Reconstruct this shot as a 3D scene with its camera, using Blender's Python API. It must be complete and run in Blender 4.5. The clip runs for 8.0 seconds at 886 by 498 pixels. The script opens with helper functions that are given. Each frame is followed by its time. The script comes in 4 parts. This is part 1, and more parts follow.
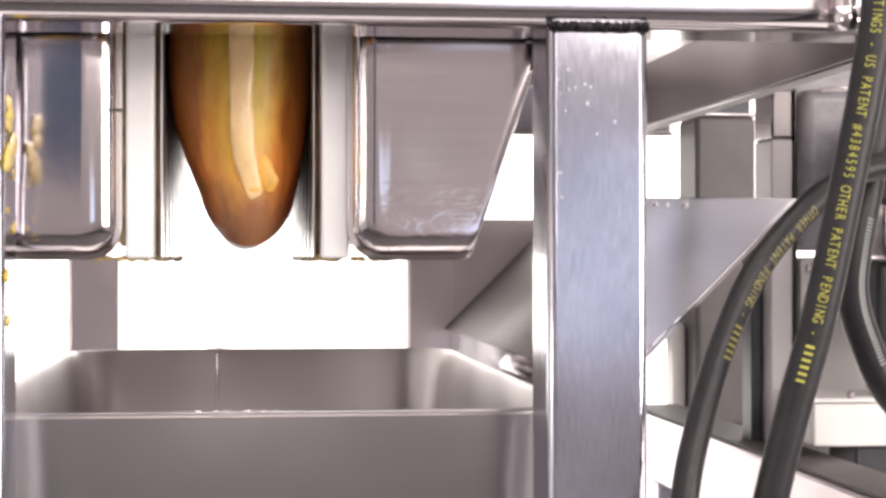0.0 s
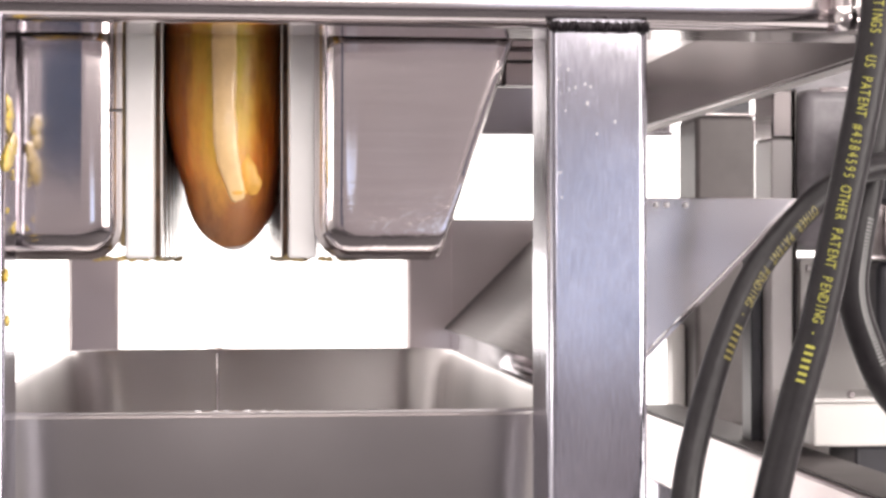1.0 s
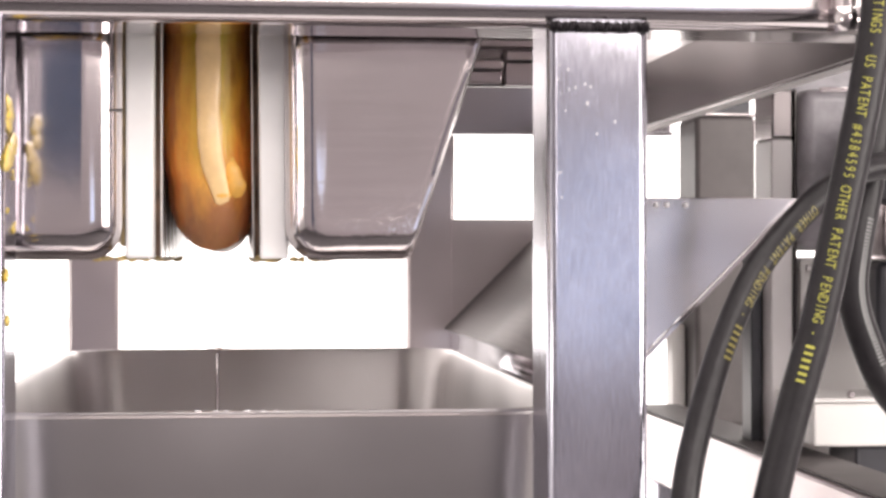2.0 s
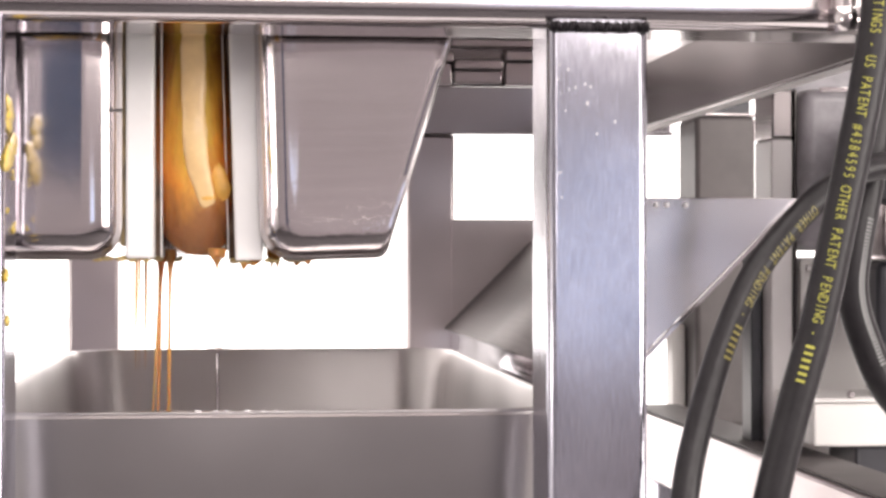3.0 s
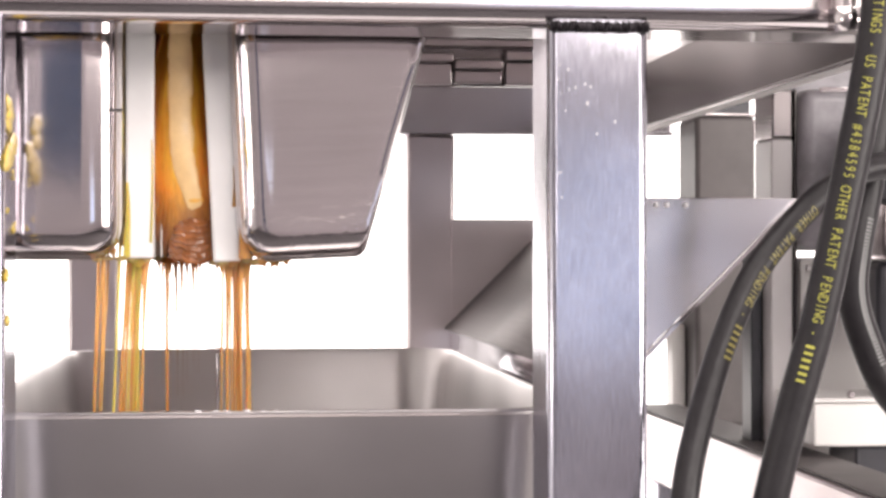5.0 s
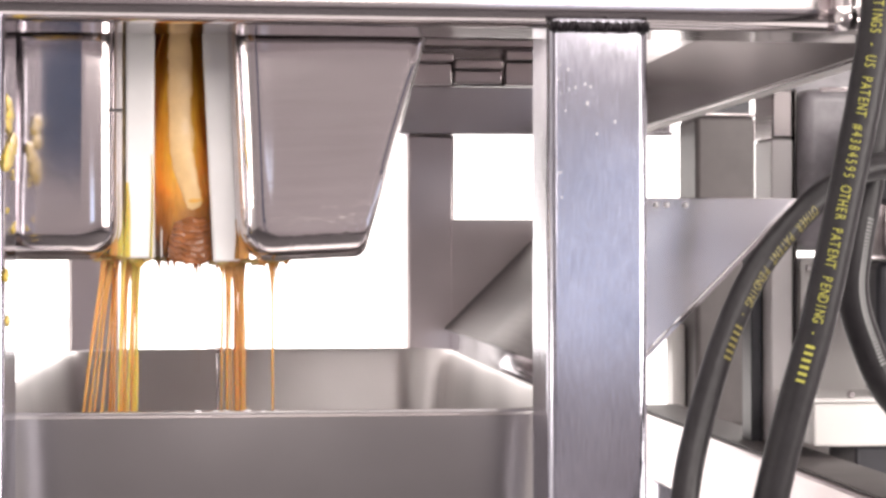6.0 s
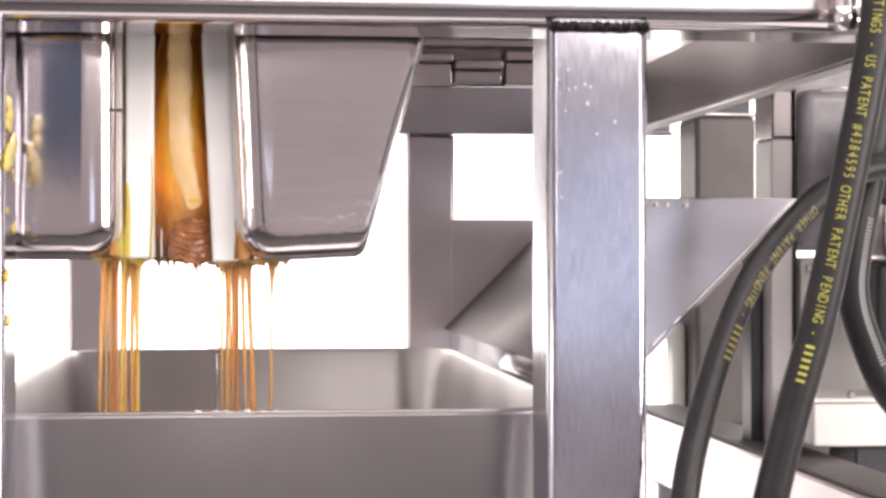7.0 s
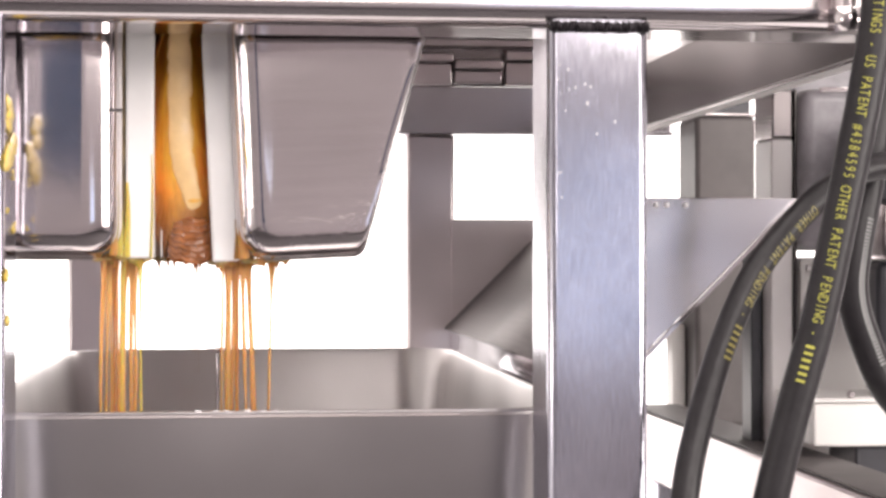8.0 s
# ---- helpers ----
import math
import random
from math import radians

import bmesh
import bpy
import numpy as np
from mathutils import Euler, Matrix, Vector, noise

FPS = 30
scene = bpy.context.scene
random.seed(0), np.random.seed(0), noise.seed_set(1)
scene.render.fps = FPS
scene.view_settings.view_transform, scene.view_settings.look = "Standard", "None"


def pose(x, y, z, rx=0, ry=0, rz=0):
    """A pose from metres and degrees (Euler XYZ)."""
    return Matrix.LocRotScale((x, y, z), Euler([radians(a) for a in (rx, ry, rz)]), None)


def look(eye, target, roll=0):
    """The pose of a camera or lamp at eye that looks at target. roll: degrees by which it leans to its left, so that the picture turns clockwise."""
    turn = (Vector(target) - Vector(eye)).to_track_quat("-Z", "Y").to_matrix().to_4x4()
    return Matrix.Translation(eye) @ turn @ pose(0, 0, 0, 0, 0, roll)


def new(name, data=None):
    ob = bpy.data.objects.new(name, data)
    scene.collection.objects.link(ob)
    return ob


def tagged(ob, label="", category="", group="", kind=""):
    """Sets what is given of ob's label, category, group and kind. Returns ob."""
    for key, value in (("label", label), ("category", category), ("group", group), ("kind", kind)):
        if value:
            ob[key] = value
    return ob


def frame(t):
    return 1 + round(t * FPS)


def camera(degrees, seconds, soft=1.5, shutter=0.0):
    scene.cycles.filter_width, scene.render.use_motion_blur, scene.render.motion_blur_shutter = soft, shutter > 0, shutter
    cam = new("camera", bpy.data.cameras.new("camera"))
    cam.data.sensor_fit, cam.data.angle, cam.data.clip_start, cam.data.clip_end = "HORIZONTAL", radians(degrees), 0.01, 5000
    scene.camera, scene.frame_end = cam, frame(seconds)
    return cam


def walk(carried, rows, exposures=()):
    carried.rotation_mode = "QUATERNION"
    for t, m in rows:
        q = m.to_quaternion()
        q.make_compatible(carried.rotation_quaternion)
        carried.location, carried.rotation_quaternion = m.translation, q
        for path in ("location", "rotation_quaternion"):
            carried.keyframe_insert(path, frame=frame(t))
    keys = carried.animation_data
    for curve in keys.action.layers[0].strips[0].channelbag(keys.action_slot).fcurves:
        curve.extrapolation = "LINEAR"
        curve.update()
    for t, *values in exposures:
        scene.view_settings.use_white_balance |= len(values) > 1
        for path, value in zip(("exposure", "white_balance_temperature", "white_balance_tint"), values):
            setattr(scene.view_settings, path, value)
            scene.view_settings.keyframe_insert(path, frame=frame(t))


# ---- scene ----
cam = camera(27.29, 8.0, soft=3.0)
EYE = Vector((0.0, 0.0, 0.85))
VIEW = look(EYE, EYE + Vector((0.112, 1.0, 0.00467)), 0.0)
walk(cam, [(0.0, VIEW), (8.0, VIEW)], exposures=[(0.0, -0.06, 6850, 12), (8.0, -0.02, 6850, 12)])

# ---------------------------------------------------------------- light
world = bpy.data.worlds.new("studio_air")
world.use_nodes = True
world.node_tree.nodes["Background"].inputs[0].default_value = (0.85, 0.88, 1.0, 1)
world.node_tree.nodes["Background"].inputs[1].default_value = 0.15
scene.world = world


def softbox(name, eye, target, w, h, power, colour=(1, 1, 1)):
    data = bpy.data.lights.new(name, "AREA")
    data.shape, data.size, data.size_y, data.energy, data.color = "RECTANGLE", w, h, power, colour
    ob = new(name, data)
    ob.matrix_world = look(eye, target)
    return ob


softbox("key_softbox", (0.85, -1.2, 2.02), (0.65, 1.0, 1.98), 2.0, 1.4, 63, (1.0, 0.96, 0.95))
softbox("left_strip_light", (-1.7, -0.2, 1.00), (0.0, 1.0, 0.95), 0.48, 0.24, 4.2, (1.0, 0.97, 0.95))
softbox("right_strip_light", (1.9, -0.3, 0.95), (0.3, 1.2, 0.85), 0.9, 0.7, 32, (1.0, 0.97, 0.95))
# unseen blue lamp, added for the bluish glow reflected in the front post
softbox("blue_fill_lamp", (0.82, -2.19, 0.86), (0.82, 1.0, 0.86), 0.60, 0.32, 0.95, (0.50, 0.68, 1.0))
# unseen overhead fill, added to brighten the floor paper and the tray
softbox("top_fill_lamp", (0.1, 1.0, 2.6), (0.1, 1.0, 0.8), 1.7, 1.9, 38, (1.0, 0.98, 0.97))


# ---------------------------------------------------------------- materials
def material(name):
    m = bpy.data.materials.new(name)
    m.use_nodes = True
    nt = m.node_tree
    return m, nt, nt.nodes["Principled BSDF"]


def noise_node(nt, scale, stretch=(1, 1, 1), detail=4.0, rough=0.6):
    tc = nt.nodes.new("ShaderNodeTexCoord")
    mp = nt.nodes.new("ShaderNodeMapping")
    mp.inputs["Scale"].default_value = stretch
    nz = nt.nodes.new("ShaderNodeTexNoise")
    nz.inputs["Scale"].default_value = scale
    nz.inputs["Detail"].default_value = detail
    nz.inputs["Roughness"].default_value = rough
    nt.links.new(tc.outputs["Object"], mp.inputs[0])
    nt.links.new(mp.outputs[0], nz.inputs["Vector"])
    return nz


def ramp(nt, src, stops):
    r = nt.nodes.new("ShaderNodeValToRGB")
    els = r.color_ramp.elements
    while len(els) < len(stops):
        els.new(0.5)
    for e, (p, c) in zip(els, stops):
        e.position = p
        e.color = c if len(c) == 4 else (*c, 1)
    nt.links.new(src, r.inputs[0])
    return r


def grey(v):
    return (v, v, v)


def bump(nt, bsdf, src, strength, dist):
    b = nt.nodes.new("ShaderNodeBump")
    b.inputs["Strength"].default_value = strength
    b.inputs["Distance"].default_value = dist
    nt.links.new(src, b.inputs["Height"])
    nt.links.new(b.outputs[0], bsdf.inputs["Normal"])


def steel(name, base=(0.60, 0.555, 0.56), rough=0.26, stretch=(1, 1, 1), grain=300, spread=0.12, strength=0.08, streak=0.0, waves=0.003, cloud=0.14, scuff=0.0):
    """Stainless steel: brushed grain, cloudy wear and smears."""
    m, nt, b = material(name)
    b.inputs["Metallic"].default_value = 1.0
    g = noise_node(nt, grain, stretch, 5.0)
    s = noise_node(nt, 9 if cloud < 0.2 else 16, (1, 1, 1), 2.0 if cloud < 0.2 else 6.0, 0.5)
    mix = nt.nodes.new("ShaderNodeMath")
    mix.operation = "ADD"
    nt.links.new((g if strength else s).outputs[0], mix.inputs[0])
    nt.links.new(s.outputs[0], mix.inputs[1])
    half = nt.nodes.new("ShaderNodeMath")
    half.operation = "MULTIPLY"
    half.inputs[1].default_value = 0.5
    nt.links.new(mix.outputs[0], half.inputs[0])
    r = ramp(nt, half.outputs[0], [(0.0, grey(max(0.03, rough - 1.6 * spread))), (1.0, grey(rough + 1.6 * spread))])
    nt.links.new(r.outputs[0], b.inputs["Roughness"])
    c = ramp(nt, s.outputs[0], [(0.2, tuple(v * (1 - cloud) for v in base)), (0.8, tuple(min(1, v * (1 + cloud)) for v in base))])
    if streak:
        k = ramp(nt, g.outputs[0], [(0.3, grey(1 - streak)), (0.75, grey(1.0))])
        mul = nt.nodes.new("ShaderNodeMix")
        mul.data_type, mul.blend_type = "RGBA", "MULTIPLY"
        mul.inputs["Factor"].default_value = 1.0
        nt.links.new(c.outputs[0], mul.inputs[6])
        nt.links.new(k.outputs[0], mul.inputs[7])
        nt.links.new(mul.outputs[2], b.inputs["Base Color"])
    else:
        nt.links.new(c.outputs[0], b.inputs["Base Color"])
    # rolled sheet is never quite flat: slow waves, then the brushed grain
    w = noise_node(nt, 7, (1, 1, 1), 1.0, 0.4)
    wave = nt.nodes.new("ShaderNodeBump")
    wave.inputs["Strength"].default_value, wave.inputs["Distance"].default_value = 1.0, waves
    nt.links.new(w.outputs[0], wave.inputs["Height"])
    nt.links.new(wave.outputs[0], b.inputs["Normal"])
    if strength:
        fine = nt.nodes.new("ShaderNodeBump")
        fine.inputs["Strength"].default_value, fine.inputs["Distance"].default_value = strength, 0.0004
        nt.links.new(g.outputs[0], fine.inputs["Height"])
        nt.links.new(wave.outputs[0], fine.inputs["Normal"])
        nt.links.new(fine.outputs[0], b.inputs["Normal"])
        wave = fine
    if scuff:
        # dents and rubbed patches along the pressed lower edge
        tc = nt.nodes.new("ShaderNodeTexCoord")
        sep = nt.nodes.new("ShaderNodeSeparateXYZ")
        nt.links.new(tc.outputs["Object"], sep.inputs[0])
        low = nt.nodes.new("ShaderNodeMapRange")
        low.inputs["From Min"].default_value, low.inputs["From Max"].default_value = 0.892, 0.866
        nt.links.new(sep.outputs[2], low.inputs["Value"])
        d = noise_node(nt, 150, (0.45, 1, 1), 4.0)
        k = ramp(nt, d.outputs[0], [(0.45, grey(0.0)), (0.62, grey(1.0))])
        both = nt.nodes.new("ShaderNodeMath")
        both.operation = "MULTIPLY"
        nt.links.new(k.outputs[0], both.inputs[0])
        nt.links.new(low.outputs[0], both.inputs[1])
        dent = nt.nodes.new("ShaderNodeBump")
        dent.inputs["Strength"].default_value, dent.inputs["Distance"].default_value = scuff, 0.0012
        nt.links.new(both.outputs[0], dent.inputs["Height"])
        nt.links.new(wave.outputs[0], dent.inputs["Normal"])
        nt.links.new(dent.outputs[0], b.inputs["Normal"])
    return m


def plain(name, base, rough=0.5, metallic=0.0, spread=0.12, scale=30, strength=0.1, coat=0.0):
    m, nt, b = material(name)
    b.inputs["Metallic"].default_value = metallic
    n = noise_node(nt, scale, (1, 1, 1), 6.0)
    c = ramp(nt, n.outputs[0], [(0.3, tuple(v * (1 - spread) for v in base)), (0.7, tuple(min(1, v * (1 + spread)) for v in base))])
    nt.links.new(c.outputs[0], b.inputs["Base Color"])
    b.inputs["Roughness"].default_value = rough
    b.inputs["Coat Weight"].default_value = coat
    bump(nt, b, n.outputs[0], strength, 0.001)
    return m


STEEL_V = steel("steel_brushed_upright", stretch=(1, 1, 0.05), grain=1500, rough=0.17, spread=0.07, strength=0.16, streak=0.34, base=(0.60, 0.595, 0.665), cloud=0.24)
STEEL_H = steel("steel_brushed_lengthwise", stretch=(0.03, 1, 1), grain=420, rough=0.13, spread=0.05, strength=0.04, waves=0.001)
# base set well below the other steels, painting in the dark surroundings it should reflect
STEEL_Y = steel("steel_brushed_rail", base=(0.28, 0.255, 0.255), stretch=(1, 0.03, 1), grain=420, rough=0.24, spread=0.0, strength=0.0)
STEEL_P = steel("steel_polished_pressed", base=(0.66, 0.61, 0.61), rough=0.10, grain=240, stretch=(0.05, 1, 1), spread=0.02, strength=0.012, waves=0.004, streak=0.10)
STEEL_M = steel("steel_polished_rubbed", base=(0.66, 0.61, 0.61), rough=0.10, grain=240, stretch=(0.05, 1, 1), spread=0.02, strength=0.012, waves=0.004, streak=0.10, scuff=0.07)
STEEL_T = steel("steel_satin_tray", base=(0.61, 0.58, 0.575), rough=0.32, grain=200, stretch=(0.1, 0.1, 0.1), spread=0.03, strength=0.0, cloud=0.15)
STEEL_D = steel("steel_dull_sheet", base=(0.58, 0.525, 0.53), rough=0.28, spread=0.0, grain=200, strength=0.0, waves=0.002)
STEEL_C = steel("steel_chute_sheet", base=(0.62, 0.60, 0.63), rough=0.22, spread=0.03, grain=200, strength=0.0, waves=0.003, cloud=0.2)
WELD = plain("weld_burnt", (0.03, 0.026, 0.03), 0.45, 0.8, 0.4, 300, 0.6)
HDPE = plain("white_plastic_plate", (0.86, 0.85, 0.85), 0.32, 0.0, 0.03, 40, 0.05)
RIB = plain("wet_white_plastic", (0.84, 0.82, 0.81), 0.10, 0.0, 0.08, 90, 0.04)
RUBBER = plain("hose_rubber", (0.020, 0.018, 0.020), 0.42, 0.0, 0.25, 160, 0.2)
RUBBER.node_tree.nodes["Principled BSDF"].inputs["Specular IOR Level"].default_value = 0.3
INK = plain("hose_yellow_ink", (0.42, 0.40, 0.07), 0.6, 0.0, 0.35, 900, 0.1)
INK_GREY = plain("hose_grey_marks", (0.16, 0.16, 0.16), 0.6, 0.0, 0.4, 500, 0.1)
INK_OLD = plain("hose_worn_ink", (0.27, 0.23, 0.07), 0.6, 0.0, 0.5, 700, 0.1)
PULP = plain("yellow_pulp", (0.82, 0.58, 0.09), 0.35, 0.0, 0.25, 260, 0.5, 0.4)
PULP_ORANGE = plain("orange_pulp", (0.84, 0.46, 0.10), 0.4, 0.0, 0.2, 90, 0.3)
RESIDUE = plain("dull_pulp_residue", (0.52, 0.38, 0.15), 0.35, 0.0, 0.4, 300, 0.4, 0.2)
SPOT = plain("dried_splash", (0.82, 0.80, 0.82), 0.5, 0.0, 0.1, 300)
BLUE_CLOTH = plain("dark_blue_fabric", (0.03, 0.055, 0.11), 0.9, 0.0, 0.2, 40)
STAIN = plain("juice_stained_seal", (0.48, 0.36, 0.18), 0.5, 0.0, 0.5, 80)
GROOVE = plain("brown_stained_screen", (0.20, 0.135, 0.10), 0.5, 0.0, 0.5, 80)
GROOVE.node_tree.nodes["Principled BSDF"].inputs["Roughness"].default_value = 0.95
GROOVE.node_tree.nodes["Principled BSDF"].inputs["Specular IOR Level"].default_value = 0.08
# flat dark grey, painting in dimness where mirroring steel would come out too bright
DARK_GREY = plain("dark_grey_flat", (0.10, 0.088, 0.088), 0.5, 0.0, 0.2, 20)
DARK = plain("dark_machine_paint", (0.035, 0.035, 0.042), 0.4, 0.0, 0.2, 60)
WHITE_BOX = plain("white_enamel", (0.8, 0.78, 0.76), 0.4, 0.0, 0.03, 12)
PALE = plain("pale_grey_flat", (0.74, 0.71, 0.71), 0.4, 0.0, 0.04, 12)
# flat grey painting the dim reflections of the steel tank and rear panel
GREY_FLAT = plain("mottled_grey_flat", (0.29, 0.275, 0.295), 0.28, 0.0, 0.35, 28, 0.15)
FLOOR_M = plain("studio_floor_vinyl", (0.085, 0.080, 0.085), 0.85, 0.0, 0.15, 8)
WALL_M = plain("studio_wall_paint", (0.50, 0.46, 0.485), 0.8, 0.0, 0.05, 5)
WALL_W = plain("studio_white_paint", (0.80, 0.79, 0.79), 0.8, 0.0, 0.03, 5)


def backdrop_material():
    m, nt, b = material("glowing_white_backdrop")
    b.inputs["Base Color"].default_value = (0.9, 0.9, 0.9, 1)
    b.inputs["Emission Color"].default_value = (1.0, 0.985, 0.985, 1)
    # the sheet emits its own white in place of lamps aimed at it
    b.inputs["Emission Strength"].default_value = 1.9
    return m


BACKDROP = backdrop_material()


def bag_material():
    """Wet press cloth full of fruit mash: olive above, an orange band painting the back-lit glow, then brown where
    juice gathers.
    """
    m, nt, b = material("wet_juice_bag")
    tc = nt.nodes.new("ShaderNodeTexCoord")
    sep = nt.nodes.new("ShaderNodeSeparateXYZ")
    nt.links.new(tc.outputs["Object"], sep.inputs[0])
    n = noise_node(nt, 38, (1, 1, 0.6), 5.0)
    add = nt.nodes.new("ShaderNodeMath")
    add.operation = "MULTIPLY_ADD"
    nt.links.new(n.outputs[0], add.inputs[0])
    add.inputs[1].default_value = 0.055
    nt.links.new(sep.outputs[2], add.inputs[2])
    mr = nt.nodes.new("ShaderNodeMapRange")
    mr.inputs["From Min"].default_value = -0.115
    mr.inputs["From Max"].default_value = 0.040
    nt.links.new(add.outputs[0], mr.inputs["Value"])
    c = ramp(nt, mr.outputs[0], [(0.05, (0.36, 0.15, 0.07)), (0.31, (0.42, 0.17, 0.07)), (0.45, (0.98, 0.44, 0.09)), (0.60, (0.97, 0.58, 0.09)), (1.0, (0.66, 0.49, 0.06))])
    # flanks: soaked redder, with the shade beside the plates painted in; yellow mash shows mid-bag
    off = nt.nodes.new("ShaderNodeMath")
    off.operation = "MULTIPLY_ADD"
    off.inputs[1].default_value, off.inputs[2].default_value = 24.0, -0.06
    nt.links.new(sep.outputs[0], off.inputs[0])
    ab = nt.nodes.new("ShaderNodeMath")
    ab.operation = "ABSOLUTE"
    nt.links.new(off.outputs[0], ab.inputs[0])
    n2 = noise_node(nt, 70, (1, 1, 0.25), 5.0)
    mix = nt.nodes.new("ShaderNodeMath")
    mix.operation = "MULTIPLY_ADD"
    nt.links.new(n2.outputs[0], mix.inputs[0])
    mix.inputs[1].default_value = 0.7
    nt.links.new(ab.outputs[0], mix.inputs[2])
    flank_shade = ramp(nt, mix.outputs[0], [(0.50, (1.0, 1.0, 1.0)), (0.80, (0.82, 0.58, 0.44)), (1.15, (0.42, 0.20, 0.15))])
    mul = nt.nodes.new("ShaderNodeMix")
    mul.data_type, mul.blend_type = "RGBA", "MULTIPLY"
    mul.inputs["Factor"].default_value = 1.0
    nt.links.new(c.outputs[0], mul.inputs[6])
    nt.links.new(flank_shade.outputs[0], mul.inputs[7])
    # mash behind the cloth: patches of skin and pulp
    n3 = noise_node(nt, 130, (1, 1, 0.5), 6.0, 0.7)
    patch = ramp(nt, n3.outputs[0], [(0.32, (0.62, 0.50, 0.40)), (0.50, (1.0, 1.0, 1.0)), (0.72, (1.0, 1.0, 0.9))])
    mash = nt.nodes.new("ShaderNodeMix")
    mash.data_type, mash.blend_type = "RGBA", "MULTIPLY"
    mash.inputs["Factor"].default_value = 0.5
    nt.links.new(mul.outputs[2], mash.inputs[6])
    nt.links.new(patch.outputs[0], mash.inputs[7])
    nt.links.new(mash.outputs[2], b.inputs["Base Color"])
    b.inputs["Subsurface Radius"].default_value = (1.0, 0.4, 0.08)
    b.inputs["Subsurface Weight"].default_value = 0.35
    b.inputs["Subsurface Scale"].default_value = 0.012
    b.inputs["Roughness"].default_value = 0.42
    b.inputs["Coat Weight"].default_value = 0.06
    b.inputs["Coat Roughness"].default_value = 0.12
    bump(nt, b, n3.outputs[0], 0.35, 0.0022)
    return m


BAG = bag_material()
BAG_WET = plain("wet_crinkled_cloth", (0.34, 0.12, 0.04), 0.14, 0.0, 0.35, 120, 0.3, 0.8)
DARKSTEEL = steel("steel_dark_sheet", base=(0.16, 0.147, 0.143), rough=0.22, spread=0.0, grain=200, strength=0.0)
# scratched steel, its base darkened in place of dark machine parts reflected in it
CHUTE_IN = steel("steel_scratched_chute_dimmed", base=(0.20, 0.18, 0.18), rough=0.5, stretch=(1, 0.04, 1), grain=260, spread=0.08, strength=0.25, streak=0.3)
FOLD = plain("cloth_fold_cream", (0.93, 0.63, 0.31), 0.35, 0.0, 0.12, 60, 0.3, 0.3)


def juice_material(name, colour):
    """Cloudy fruit juice: light scatters inside the thread and some passes straight through."""
    m, nt, b = material(name)
    n = noise_node(nt, 60, (1, 1, 0.12), 4.0)
    c = ramp(nt, n.outputs[0], [(0.3, tuple(v * 0.82 for v in colour)), (0.7, tuple(min(1.0, v * 1.12) for v in colour))])
    nt.links.new(c.outputs[0], b.inputs["Base Color"])
    b.inputs["Roughness"].default_value = 0.16
    b.inputs["Transmission Weight"].default_value = 0.45
    b.inputs["Subsurface Weight"].default_value = 0.6
    b.inputs["Subsurface Radius"].default_value = (1.0, 0.55, 0.15)
    b.inputs["Subsurface Scale"].default_value = 0.004
    b.inputs["IOR"].default_value = 1.16
    return m


JUICE = juice_material("amber_juice", (0.86, 0.45, 0.18))
JUICE_Y = juice_material("yellow_juice", (0.95, 0.68, 0.20))
JUICE_D = juice_material("brown_juice", (0.66, 0.32, 0.13))


# ---------------------------------------------------------------- mesh helpers
def link(name, bm, mat, parent=None, label="", smooth=True):
    me = bpy.data.meshes.new(name)
    bmesh.ops.recalc_face_normals(bm, faces=bm.faces[:])
    bm.to_mesh(me)
    bm.free()
    me.materials.append(mat)
    if smooth:
        me.polygons.foreach_set("use_smooth", [True] * len(me.polygons))
        me.set_sharp_from_angle(angle=radians(40))
        for p in me.polygons:
            if p.area > 1e-4 and max(abs(c) for c in p.normal) > 0.999999:
                p.use_smooth = False
    ob = new(name, me)
    if parent:
        ob.parent = parent
    if label:
        ob["label"] = label
    return ob


def part(name, bm, mat, parent, label="", smooth=True):
    return link(name, bm, mat, parent, label, smooth)


def thing(name, label, category, group="", at=(0, 0, 0)):
    ob = new(name)
    ob.location = at
    ob.empty_display_size = 0.05
    return tagged(ob, label, category, group)


def box(x0, x1, y0, y1, z0, z1, r=0.002, seg=2):
    bm = bmesh.new()
    bmesh.ops.create_cube(bm, size=1.0)
    for v in bm.verts:
        v.co = Vector((x0 + (v.co.x + 0.5) * (x1 - x0), y0 + (v.co.y + 0.5) * (y1 - y0), z0 + (v.co.z + 0.5) * (z1 - z0)))
    if r:
        bmesh.ops.bevel(bm, geom=bm.edges[:], offset=r, segments=seg, profile=0.5, affect="EDGES")
    return bm


def loft(loops, cap0=True, cap1=True):
    bm = bmesh.new()
    rows = [[bm.verts.new(p) for p in lp] for lp in loops]
    n = len(rows[0])
    for a, b in zip(rows, rows[1:]):
        for i in range(n):
            bm.faces.new((a[i], a[(i + 1) % n], b[(i + 1) % n], b[i]))
    if cap0:
        bm.faces.new(rows[0][::-1])
    if cap1:
        bm.faces.new(rows[-1])
    return bm


def spline(pts, n):
    """A smooth line through pts."""
    pts = [Vector(p) for p in pts]
    ext = [2 * pts[0] - pts[1], *pts, 2 * pts[-1] - pts[-2]]
    out = []
    for k in range(n + 1):
        s = k / n * (len(pts) - 1)
        i = min(int(s), len(pts) - 2)
        f = s - i
        a, b, c, d = ext[i:i + 4]
        out.append(0.5 * ((2 * b) + (c - a) * f + (2 * a - 5 * b + 4 * c - d) * f * f + (3 * b - a - 3 * c + d) * f ** 3))
    return out


